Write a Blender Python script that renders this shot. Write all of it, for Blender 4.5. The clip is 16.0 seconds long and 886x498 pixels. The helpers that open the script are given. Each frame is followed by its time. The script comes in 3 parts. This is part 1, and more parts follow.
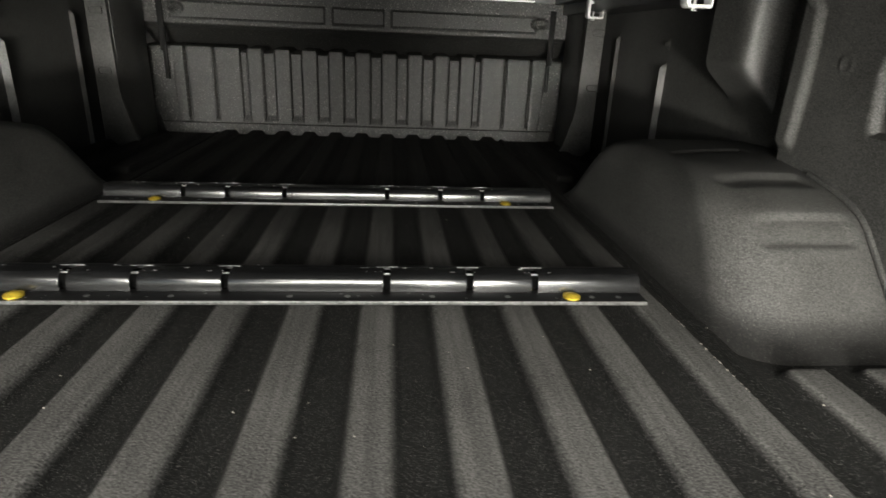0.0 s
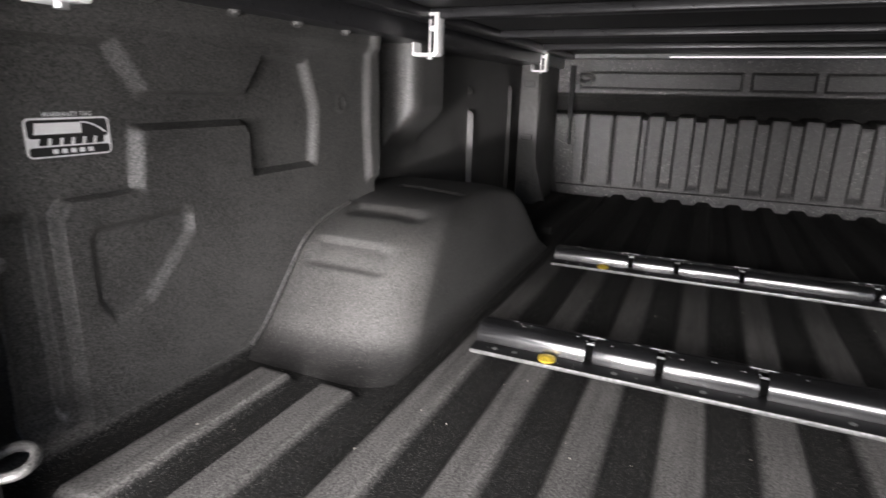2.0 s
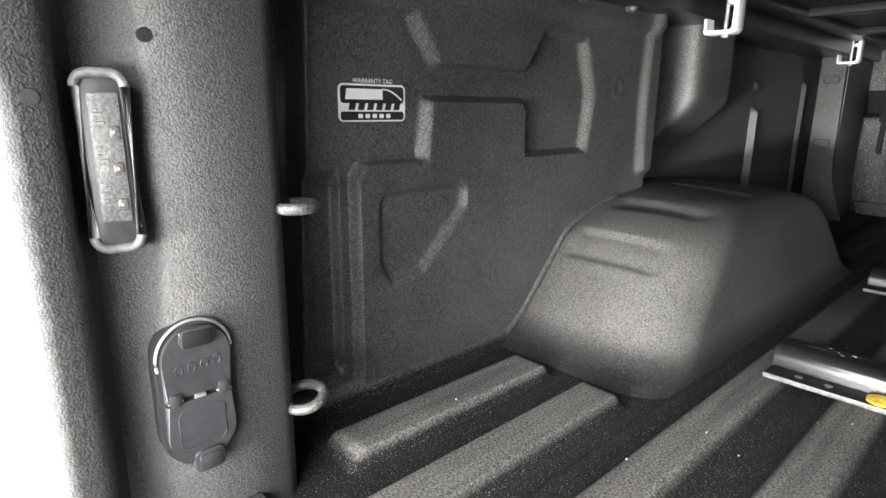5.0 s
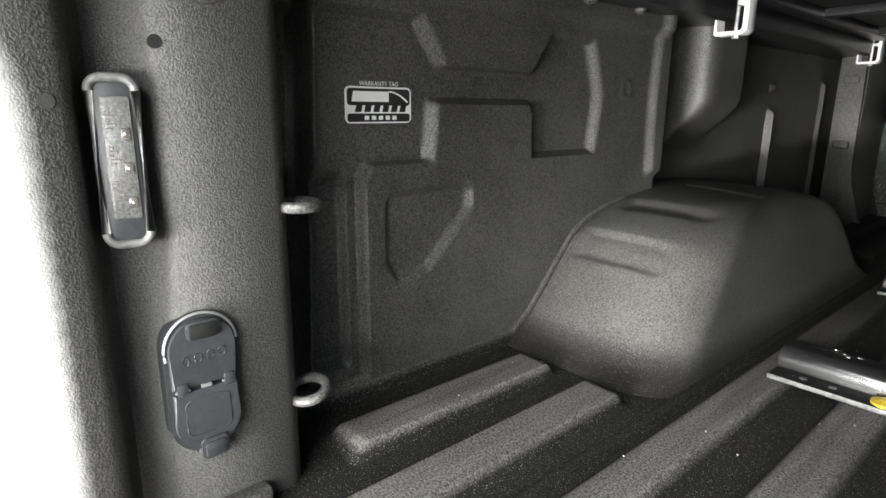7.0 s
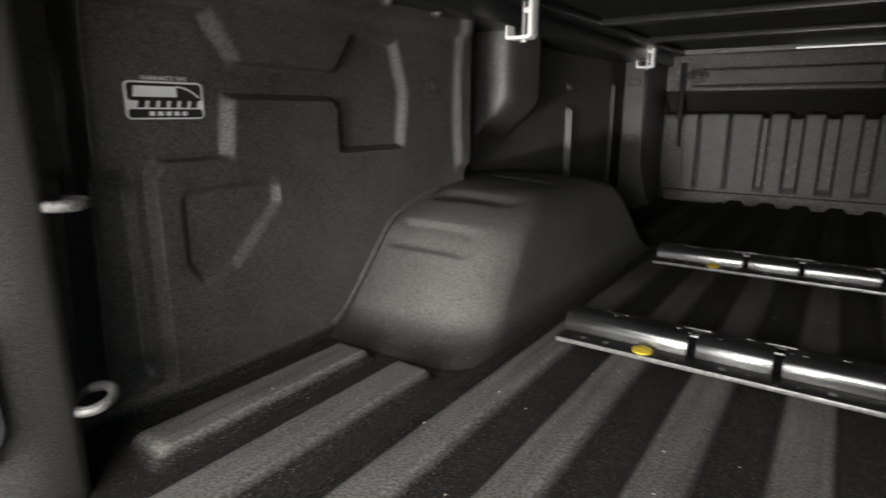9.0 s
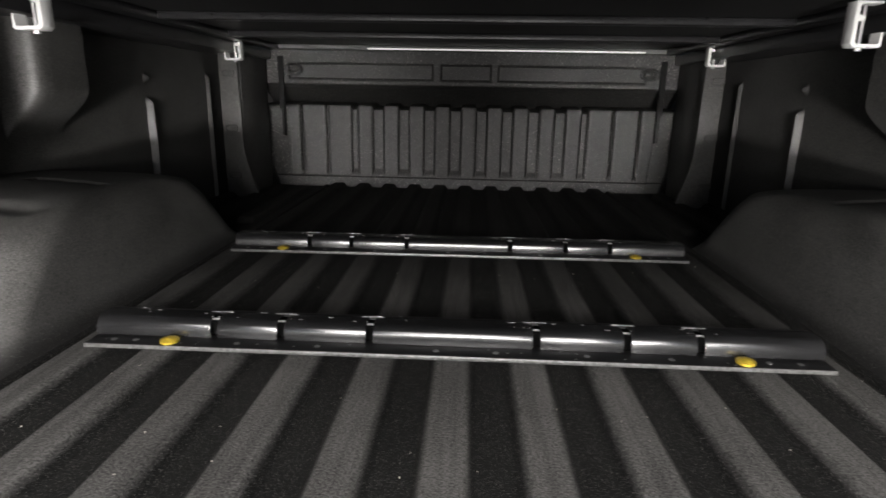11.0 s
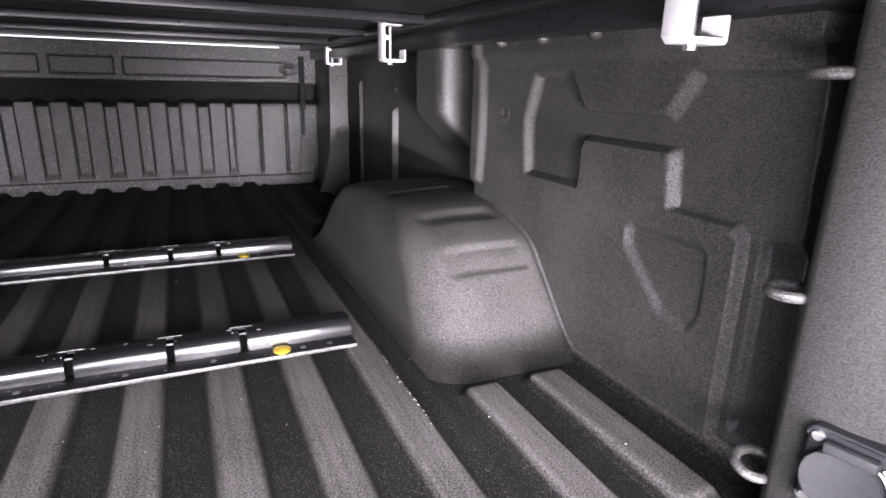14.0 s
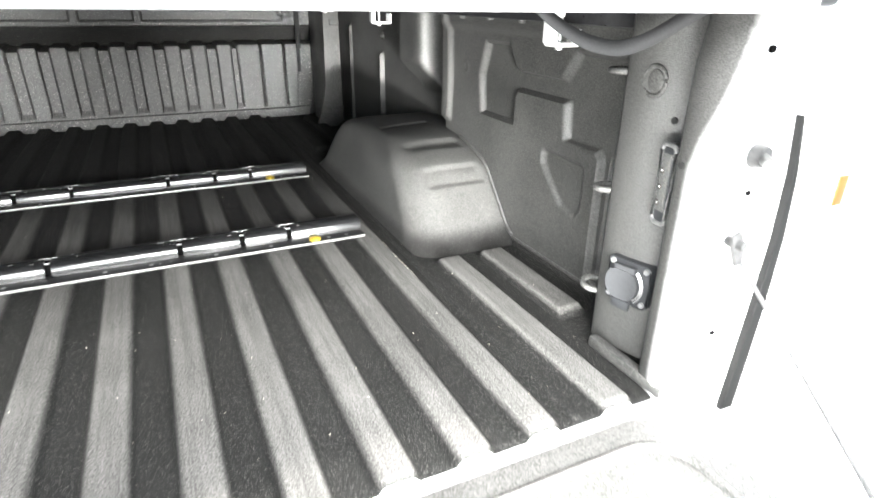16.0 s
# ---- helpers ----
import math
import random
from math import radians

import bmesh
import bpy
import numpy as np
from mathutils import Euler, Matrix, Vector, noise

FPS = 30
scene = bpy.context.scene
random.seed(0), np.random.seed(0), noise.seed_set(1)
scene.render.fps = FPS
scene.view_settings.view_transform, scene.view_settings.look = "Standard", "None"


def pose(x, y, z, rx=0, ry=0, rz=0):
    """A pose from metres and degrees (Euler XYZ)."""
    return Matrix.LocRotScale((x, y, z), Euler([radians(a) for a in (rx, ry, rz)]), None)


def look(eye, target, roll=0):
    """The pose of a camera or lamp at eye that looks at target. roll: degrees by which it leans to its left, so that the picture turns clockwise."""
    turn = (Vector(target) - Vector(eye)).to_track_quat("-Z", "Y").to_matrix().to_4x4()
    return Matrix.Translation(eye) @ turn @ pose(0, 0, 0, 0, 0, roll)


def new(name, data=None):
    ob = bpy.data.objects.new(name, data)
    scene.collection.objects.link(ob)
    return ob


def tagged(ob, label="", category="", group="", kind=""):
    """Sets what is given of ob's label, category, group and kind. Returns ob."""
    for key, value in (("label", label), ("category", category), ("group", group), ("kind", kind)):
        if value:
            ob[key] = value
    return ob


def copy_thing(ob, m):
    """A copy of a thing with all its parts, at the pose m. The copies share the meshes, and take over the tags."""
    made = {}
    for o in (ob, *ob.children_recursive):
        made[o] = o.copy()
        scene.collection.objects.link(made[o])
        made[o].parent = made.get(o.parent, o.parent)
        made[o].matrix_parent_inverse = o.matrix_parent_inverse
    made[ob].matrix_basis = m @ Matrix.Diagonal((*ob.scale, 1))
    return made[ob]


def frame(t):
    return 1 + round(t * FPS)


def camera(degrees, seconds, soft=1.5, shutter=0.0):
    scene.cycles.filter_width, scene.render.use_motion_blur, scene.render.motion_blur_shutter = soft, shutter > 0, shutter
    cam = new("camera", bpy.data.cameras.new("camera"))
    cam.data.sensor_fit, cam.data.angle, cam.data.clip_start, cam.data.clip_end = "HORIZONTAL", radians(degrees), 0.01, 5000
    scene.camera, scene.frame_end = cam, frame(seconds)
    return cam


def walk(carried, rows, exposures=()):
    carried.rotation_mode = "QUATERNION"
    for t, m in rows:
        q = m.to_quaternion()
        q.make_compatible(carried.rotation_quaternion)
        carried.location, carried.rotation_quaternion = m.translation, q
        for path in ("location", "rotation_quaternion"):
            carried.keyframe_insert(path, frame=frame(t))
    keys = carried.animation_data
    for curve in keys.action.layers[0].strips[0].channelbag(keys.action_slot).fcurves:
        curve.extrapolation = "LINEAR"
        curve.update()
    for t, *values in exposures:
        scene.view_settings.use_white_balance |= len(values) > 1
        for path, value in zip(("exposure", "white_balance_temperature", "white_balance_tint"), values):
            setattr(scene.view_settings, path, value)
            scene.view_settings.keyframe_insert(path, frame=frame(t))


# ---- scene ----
# All plan numbers below are in plan units; one unit is S metres.
S = 1.09
cam = camera(75.7, 16.0, soft=1.6, shutter=0.3)
PATH = [
    (0, (0.12, 0.363, 0.353), (0.303, 2.234, -0.332), 2.5),
    (0.5, (-0.002, 0.384, 0.354), (0.135, 2.274, -0.288), 2.5),
    (1, (-0.103, 0.39, 0.347), (-0.242, 2.293, -0.254), 2.2),
    (1.5, (-0.165, 0.389, 0.351), (-0.629, 2.247, -0.225), 1.8),
    (2, (-0.219, 0.373, 0.37), (-1.007, 2.132, -0.164), 1.4),
    (2.5, (-0.254, 0.377, 0.37), (-1.296, 2.011, -0.127), 0.9),
    (3, (-0.274, 0.381, 0.371), (-1.469, 1.909, -0.117), 0.7),
    (3.5, (-0.287, 0.382, 0.343), (-1.581, 1.826, -0.146), 0.6),
    (4, (-0.301, 0.383, 0.313), (-1.652, 1.774, -0.175), 0.5),
    (4.5, (-0.298, 0.381, 0.311), (-1.693, 1.729, -0.172), 0.5),
    (7, (-0.271, 0.385, 0.312), (-1.744, 1.651, -0.164), 0.4),
    (7.5, (-0.273, 0.385, 0.309), (-1.738, 1.66, -0.166), 0.3),
    (8, (-0.28, 0.376, 0.31), (-1.735, 1.663, -0.165), 0.3),
    (8.5, (-0.267, 0.383, 0.299), (-1.634, 1.762, -0.182), 0.4),
    (9, (-0.207, 0.404, 0.305), (-1.313, 2.004, -0.164), 0.1),
    (9.5, (-0.159, 0.414, 0.298), (-0.966, 2.184, -0.17), 0.1),
    (10, (-0.11, 0.416, 0.314), (-0.643, 2.283, -0.163), 0.7),
    (12.5, (0.192, 0.386, 0.343), (0.599, 2.264, -0.212), 0.7),
    (13, (0.229, 0.386, 0.343), (0.784, 2.226, -0.212), 0.8),
    (13.5, (0.274, 0.371, 0.373), (0.977, 2.157, -0.191), 1.0),
    (14, (0.28, 0.312, 0.395), (1.076, 2.058, -0.168), 1.4),
    (14.5, (0.242, 0.269, 0.414), (1.046, 1.977, -0.246), 1.1),
    (15, (0.224, 0.226, 0.421), (1.034, 1.912, -0.287), 1.2),
    (15.5, (0.189, 0.099, 0.495), (1.005, 1.769, -0.243), 1.3),
    (16, (0.127, -0.052, 0.5), (0.937, 1.589, -0.31), 1.0),
]
EXPOSURES = [(0.0, -0.3, 6900, 6), (1.5, 0.0, 6500, 18), (2.0, 0.25, 6500, 16), (3.0, 0.7, 6400, 16), (3.5, 0.85, 6450, 14), (4.5, 0.65, 6500, 12), (6.8, 0.15, 6500, 8), (8.3, 0.0, 6500, 8), (9.0, -0.5, 6700, 9), (10.2, -0.5, 6700, 8), (12.5, -0.2, 6400, 23), (13.5, -0.05, 6400, 23), (14.5, 1.7, 5950, 30), (15.0, 2.0, 5800, 25), (15.5, 2.05, 5800, 20), (16.0, 1.6, 6400, 8)]
walk(cam, [(t, look(Vector(eye) * S, Vector(target) * S, roll)) for t, eye, target, roll in PATH], EXPOSURES)

# ---------------------------------------------------------------- world and light
world = bpy.data.worlds.new("world")
scene.world = world
world.use_nodes = True
wn = world.node_tree.nodes
sky = wn.new("ShaderNodeTexSky")
sky.sky_type, sky.sun_disc = "NISHITA", False
sky.sun_elevation, sky.sun_rotation = radians(54), radians(110)
wn["Background"].inputs[1].default_value = 0.14
world.node_tree.links.new(sky.outputs[0], wn["Background"].inputs[0])

sun = new("sun", bpy.data.lights.new("sun", "SUN"))
sun.data.energy, sun.data.angle, sun.data.color = 3.5, radians(4), (1.0, 0.96, 0.9)
sun.matrix_world = look((4.0, -1.5, 5.9), (0, 0, 0))

# added lamps stand in for daylight at the open tailgate, level and from the sky
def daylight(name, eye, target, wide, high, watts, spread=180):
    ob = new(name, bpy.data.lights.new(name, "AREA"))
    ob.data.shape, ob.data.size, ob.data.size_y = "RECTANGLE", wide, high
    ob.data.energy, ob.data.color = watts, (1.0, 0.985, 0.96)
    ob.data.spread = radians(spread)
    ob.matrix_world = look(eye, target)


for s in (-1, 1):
    # narrow level beams added to brighten the wheel housings
    daylight("level_fill", (s * 0.45, -0.40, 0.075), (s * 0.69, 1.2, 0.155), 0.36, 0.10, 3.2, 31)
    # unseen near lamps added to fill in the pillars and side walls
    daylight("opening_fill", (s * 0.36, 0.05, 0.27), (s * 0.80, 0.78, 0.20), 0.5, 0.10, 5.5, 120)
daylight("slanting_daylight", (0.0, -0.38, 0.49), (0.0, 1.00, 0.02), 1.30, 0.22, 3.6, 38)
daylight("sky_daylight", (0, -1.2, 1.5), (0, 0.5, 0.1), 2.4, 0.9, 110.0)

LOW = -0.016                    # height of the floor between the ribs


# ---------------------------------------------------------------- materials
def shader(name):
    mat = bpy.data.materials.new(name)
    mat.use_nodes = True
    nt = mat.node_tree
    return mat, nt, nt.nodes["Principled BSDF"]


def node(nt, kind, **values):
    n = nt.nodes.new(kind)
    for key, value in values.items():
        n.inputs[key.replace("_", " ")].default_value = value
    return n


def ramp(nt, source, stops):
    r = nt.nodes.new("ShaderNodeValToRGB")
    el = r.color_ramp.elements
    while len(el) < len(stops):
        el.new(0.5)
    for e, (pos, col) in zip(el, stops):
        e.position, e.color = pos, (*col, 1)
    nt.links.new(source, r.inputs[0])
    return r.outputs[0]


def coated(name, dark, light, grain=420.0, speck=760.0, rough=(0.7, 0.92), bump=0.3, depth=0.0012, blotch=7.0, spec=0.3, worn=None, specks=0.5, foot=None):
    """Sprayed, pebbled coating: fine relief, glints painted as pale grain, blotches of dust and wear."""
    mat, nt, p = shader(name)
    tc = nt.nodes.new("ShaderNodeTexCoord")
    pos = tc.outputs["Object"]
    big = node(nt, "ShaderNodeTexNoise", Scale=blotch, Detail=5.0, Roughness=0.6)
    fine = node(nt, "ShaderNodeTexNoise", Scale=grain, Detail=2.0, Roughness=0.6)
    cell = node(nt, "ShaderNodeTexNoise", Scale=grain * 2.1, Detail=1.0)
    for n in (big, fine, cell):
        nt.links.new(pos, n.inputs["Vector"])
    mixv = nt.nodes.new("ShaderNodeMath")
    mixv.operation = "MULTIPLY_ADD"
    nt.links.new(big.outputs[0], mixv.inputs[0])
    mixv.inputs[1].default_value = 0.25
    half = nt.nodes.new("ShaderNodeMath")
    half.operation = "MULTIPLY"
    half.inputs[1].default_value = 0.75
    nt.links.new(fine.outputs[0], half.inputs[0])
    nt.links.new(half.outputs[0], mixv.inputs[2])
    colour = ramp(nt, mixv.outputs[0], [(0.39, dark), (0.58, light)])
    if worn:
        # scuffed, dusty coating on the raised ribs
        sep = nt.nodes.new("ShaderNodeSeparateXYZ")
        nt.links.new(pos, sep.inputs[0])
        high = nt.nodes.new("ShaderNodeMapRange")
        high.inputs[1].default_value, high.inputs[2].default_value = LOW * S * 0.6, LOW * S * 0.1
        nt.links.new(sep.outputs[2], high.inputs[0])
        light_fade = nt.nodes.new("ShaderNodeMapRange")       # light's falloff into the bed, painted as a fade of the wear
        light_fade.inputs[1].default_value, light_fade.inputs[2].default_value = 1.0 * S, 1.8 * S
        light_fade.inputs[3].default_value, light_fade.inputs[4].default_value = 1.0, 0.08
        nt.links.new(sep.outputs[1], light_fade.inputs[0])
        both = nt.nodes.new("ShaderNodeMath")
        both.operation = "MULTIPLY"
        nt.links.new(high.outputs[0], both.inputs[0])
        nt.links.new(light_fade.outputs[0], both.inputs[1])
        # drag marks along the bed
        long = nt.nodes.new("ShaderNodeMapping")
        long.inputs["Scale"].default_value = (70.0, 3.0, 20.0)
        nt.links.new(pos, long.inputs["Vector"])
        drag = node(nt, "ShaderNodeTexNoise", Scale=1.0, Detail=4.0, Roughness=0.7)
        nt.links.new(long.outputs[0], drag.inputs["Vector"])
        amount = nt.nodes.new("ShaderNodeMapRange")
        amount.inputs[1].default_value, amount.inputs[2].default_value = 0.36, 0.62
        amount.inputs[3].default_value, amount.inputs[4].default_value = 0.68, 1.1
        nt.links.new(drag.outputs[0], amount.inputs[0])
        rubbed_faded = nt.nodes.new("ShaderNodeMath")
        rubbed_faded.operation = "MULTIPLY"
        nt.links.new(both.outputs[0], rubbed_faded.inputs[0])
        nt.links.new(amount.outputs[0], rubbed_faded.inputs[1])
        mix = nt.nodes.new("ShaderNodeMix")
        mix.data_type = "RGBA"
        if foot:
            # shade at the turned-out foot is painted in: colour drops to near black
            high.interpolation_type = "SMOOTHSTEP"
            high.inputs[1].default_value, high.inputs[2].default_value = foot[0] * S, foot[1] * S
        nt.links.new(high.outputs[0] if foot else rubbed_faded.outputs[0], mix.inputs["Factor"])
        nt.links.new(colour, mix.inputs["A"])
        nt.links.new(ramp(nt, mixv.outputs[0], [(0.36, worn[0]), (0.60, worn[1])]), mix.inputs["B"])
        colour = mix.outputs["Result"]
    # pale specks painted in for glints on the pebbled surface
    speck = node(nt, "ShaderNodeTexNoise", Scale=speck, Detail=0.0)
    nt.links.new(pos, speck.inputs["Vector"])
    few = nt.nodes.new("ShaderNodeMapRange")
    few.inputs[1].default_value, few.inputs[2].default_value, few.inputs[4].default_value = 0.69, 0.80, specks
    nt.links.new(speck.outputs[0], few.inputs[0])
    glinted = nt.nodes.new("ShaderNodeMix")
    glinted.data_type = "RGBA"
    glinted.inputs["B"].default_value = (0.30, 0.29, 0.27, 1)
    nt.links.new(few.outputs[0], glinted.inputs["Factor"])
    nt.links.new(colour, glinted.inputs["A"])
    colour = glinted.outputs["Result"]
    nt.links.new(colour, p.inputs["Base Color"])
    rr = nt.nodes.new("ShaderNodeMapRange")
    rr.inputs[3].default_value, rr.inputs[4].default_value = rough
    nt.links.new(big.outputs[0], rr.inputs[0])
    nt.links.new(rr.outputs[0], p.inputs["Roughness"])
    p.inputs["Specular IOR Level"].default_value = spec
    add = nt.nodes.new("ShaderNodeMath")
    add.operation = "ADD"
    nt.links.new(fine.outputs[0], add.inputs[0])
    nt.links.new(cell.outputs[0], add.inputs[1])
    b = node(nt, "ShaderNodeBump", Strength=bump, Distance=depth)
    nt.links.new(add.outputs[0], b.inputs["Height"])
    nt.links.new(b.outputs[0], p.inputs["Normal"])
    return mat


def smoothmat(name, col, rough=0.4, metal=0.0, var=0.15, bump=0.0, scale=40.0, coat=0.0, spec=0.5):
    mat, nt, p = shader(name)
    tc = nt.nodes.new("ShaderNodeTexCoord")
    n = node(nt, "ShaderNodeTexNoise", Scale=scale, Detail=6.0, Roughness=0.65)
    nt.links.new(tc.outputs["Object"], n.inputs["Vector"])
    lo = tuple(c * (1 - var) for c in col)
    hi = tuple(min(1, c * (1 + var)) for c in col)
    nt.links.new(ramp(nt, n.outputs[0], [(0.35, lo), (0.65, hi)]), p.inputs["Base Color"])
    rr = nt.nodes.new("ShaderNodeMapRange")
    rr.inputs[3].default_value, rr.inputs[4].default_value = max(0.03, rough - 0.1), min(1, rough + 0.12)
    nt.links.new(n.outputs[0], rr.inputs[0])
    nt.links.new(rr.outputs[0], p.inputs["Roughness"])
    p.inputs["Metallic"].default_value = metal
    p.inputs["Specular IOR Level"].default_value = spec
    p.inputs["Coat Weight"].default_value = coat
    if bump:
        b = node(nt, "ShaderNodeBump", Strength=bump, Distance=0.001)
        nt.links.new(n.outputs[0], b.inputs["Height"])
        nt.links.new(b.outputs[0], p.inputs["Normal"])
    return mat


LINER = coated("sprayed_liner", (0.009, 0.009, 0.0088), (0.076, 0.075, 0.072), grain=420.0, rough=(0.46, 0.60), bump=0.22, depth=0.0012, spec=0.6)
# near-black base carries the shade of grazing light; only the ribs are worn
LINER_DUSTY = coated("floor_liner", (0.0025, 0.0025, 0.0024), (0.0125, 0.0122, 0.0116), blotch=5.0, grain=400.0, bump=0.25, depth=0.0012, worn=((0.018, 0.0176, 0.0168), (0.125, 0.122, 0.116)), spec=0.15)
# darker than LINER, with coarser pale specks painted as glints
LINER_FRONT = coated("front_liner", (0.006, 0.006, 0.0058), (0.050, 0.0495, 0.048), grain=300.0, speck=250.0, rough=(0.46, 0.60), bump=0.22, depth=0.0014, spec=0.5, specks=0.75)
# worn= holds plain liner colour here; the dark foot is painted shade
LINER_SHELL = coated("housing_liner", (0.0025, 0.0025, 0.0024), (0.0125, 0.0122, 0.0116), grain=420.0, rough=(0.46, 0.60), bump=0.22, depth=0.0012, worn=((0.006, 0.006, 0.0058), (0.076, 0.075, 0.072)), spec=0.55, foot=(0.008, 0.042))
WHITE = smoothmat("white_body_paint", (0.78, 0.78, 0.77), 0.25, var=0.03, coat=0.4)
BLACK = smoothmat("black_satin_aluminium", (0.018, 0.018, 0.019), 0.3, var=0.3, scale=90)
VINYL = smoothmat("black_cover_underside", (0.012, 0.012, 0.012), 0.55, var=0.4, bump=0.3, scale=300)
STEEL = smoothmat("worn_black_rail_paint", (0.009, 0.009, 0.0094), 0.22, metal=0.0, var=0.3, scale=4, coat=0.1, spec=0.9)
FLANGE = smoothmat("dull_black_steel", (0.006, 0.006, 0.0063), 0.5, var=0.5, bump=0.15, scale=120, spec=0.25)
BARE = smoothmat("bare_worn_steel", (0.24, 0.24, 0.235), 0.45, metal=0.8, var=0.35, scale=160)
CLAMP = smoothmat("cast_aluminium", (0.80, 0.80, 0.79), 0.5, metal=0.0, var=0.05)
SILVER = smoothmat("brushed_aluminium", (0.62, 0.62, 0.62), 0.35, metal=0.85, var=0.1)
BRASS = smoothmat("yellow_zinc_bolt", (0.72, 0.52, 0.06), 0.35, metal=0.6, var=0.25, scale=200)
PLASTIC = smoothmat("grey_black_plastic", (0.019, 0.020, 0.022), 0.5, var=0.25, bump=0.15, scale=200)
CABLE = smoothmat("dull_steel", (0.05, 0.05, 0.05), 0.6, metal=0.4, var=0.3, scale=150)
HEADER = smoothmat("grey_header_bar", (0.17, 0.17, 0.17), 0.5, var=0.15)
RIM = smoothmat("worn_grey_rim", (0.10, 0.10, 0.098), 0.38, var=0.5, scale=90)
DULL = smoothmat("dull_black_plastic", (0.03, 0.031, 0.033), 0.6, var=0.2, bump=0.1, scale=200)
HOLE = smoothmat("dark_hole", (0.003, 0.003, 0.003), 0.9, var=0.1, spec=0.0)
RUBBER = smoothmat("black_rubber", (0.006, 0.006, 0.006), 0.7, var=0.3, spec=0.2)
LENS = smoothmat("clear_lamp_lens", (0.07, 0.07, 0.068), 0.3, var=0.6, scale=420, bump=0.4)
WEBBING = smoothmat("grey_webbing", (0.022, 0.022, 0.023), 0.85, var=0.3, bump=0.4, scale=350)
DIODE = smoothmat("lamp_diode_well", (0.06, 0.055, 0.05), 0.25, var=0.5, scale=600)
PRISM = smoothmat("lamp_prism_plastic", (0.16, 0.155, 0.145), 0.15, var=0.3, scale=400)
AMBER = smoothmat("amber_reflector", (0.45, 0.06, 0.012), 0.2, var=0.1)
CONCRETE = coated("concrete_ground", (0.36, 0.35, 0.33), (0.55, 0.54, 0.52), grain=60, blotch=0.6, depth=0.002)
# glow for a solid strip that replaces daylight seen through a gap
GAP, _, gap_shader = shader("gap_glow")
gap_shader.inputs["Base Color"].default_value = (0.8, 0.8, 0.8, 1)
gap_shader.inputs["Emission Color"].default_value = (1.0, 0.99, 0.96, 1)
gap_shader.inputs["Emission Strength"].default_value = 0.9
INK = smoothmat("sticker_black", (0.02, 0.02, 0.02), 0.45, var=0.1)
PRINT = smoothmat("sticker_white", (0.72, 0.72, 0.72), 0.45, var=0.04)
GRIT = smoothmat("pale_grit", (0.62, 0.58, 0.5), 0.8, var=0.3)


def jamb_paint():
    """Sprayed coating with a soft masked edge on white paint, widened to paint in daylight."""
    mat, nt, p = shader("liner_over_white_paint")
    out = nt.nodes["Material Output"]
    tc = nt.nodes.new("ShaderNodeTexCoord")
    sep = nt.nodes.new("ShaderNodeSeparateXYZ")
    nt.links.new(tc.outputs["Object"], sep.inputs[0])
    up = nt.nodes.new("ShaderNodeMapRange")
    up.interpolation_type = "SMOOTHSTEP"
    up.inputs[1].default_value, up.inputs[2].default_value = 0.30 * S, 0.45 * S
    up.inputs[3].default_value, up.inputs[4].default_value = 0.402 * S, 0.362 * S
    nt.links.new(sep.outputs[2], up.inputs[0])
    dif = nt.nodes.new("ShaderNodeMath")
    dif.operation = "SUBTRACT"
    nt.links.new(sep.outputs[1], dif.inputs[0])
    nt.links.new(up.outputs[0], dif.inputs[1])
    n = node(nt, "ShaderNodeTexNoise", Scale=110.0, Detail=2.0)
    nt.links.new(tc.outputs["Object"], n.inputs["Vector"])
    jit = nt.nodes.new("ShaderNodeMath")
    jit.operation = "MULTIPLY_ADD"
    jit.inputs[1].default_value = 0.006
    nt.links.new(n.outputs[0], jit.inputs[0])
    nt.links.new(dif.outputs[0], jit.inputs[2])
    # fade runs past the masked edge to put bright daylight into the colour
    edge = nt.nodes.new("ShaderNodeMapRange")
    edge.inputs[1].default_value, edge.inputs[2].default_value = -0.003, 0.030
    nt.links.new(jit.outputs[0], edge.inputs[0])
    fine = node(nt, "ShaderNodeTexNoise", Scale=620.0, Detail=1.0, Roughness=0.5)
    nt.links.new(tc.outputs["Object"], fine.inputs["Vector"])
    dark = ramp(nt, fine.outputs[0], [(0.34, (0.026, 0.026, 0.025)), (0.66, (0.072, 0.071, 0.068))])
    mix = nt.nodes.new("ShaderNodeMix")
    mix.data_type = "RGBA"
    mix.inputs["A"].default_value = (0.78, 0.78, 0.77, 1)
    nt.links.new(edge.outputs[0], mix.inputs["Factor"])
    nt.links.new(dark, mix.inputs["B"])
    nt.links.new(mix.outputs["Result"], p.inputs["Base Color"])
    ro = nt.nodes.new("ShaderNodeMapRange")
    ro.inputs[3].default_value, ro.inputs[4].default_value = 0.3, 0.55
    nt.links.new(edge.outputs[0], ro.inputs[0])
    nt.links.new(ro.outputs[0], p.inputs["Roughness"])
    b = node(nt, "ShaderNodeBump", Distance=0.0009)
    nt.links.new(fine.outputs[0], b.inputs["Height"])
    nt.links.new(edge.outputs[0], b.inputs["Strength"])
    nt.links.new(b.outputs[0], p.inputs["Normal"])
    return mat


JAMB = jamb_paint()


# ---------------------------------------------------------------- builders
ORIGIN = {}


def thing(name, at=(0, 0, 0), label="", category="", group="", kind=""):
    ob = new(name)
    ob.empty_display_size = 0.05
    ob.location = Vector(at) * S
    ORIGIN[ob.name] = Vector(at)
    return tagged(ob, label, category, group, kind)


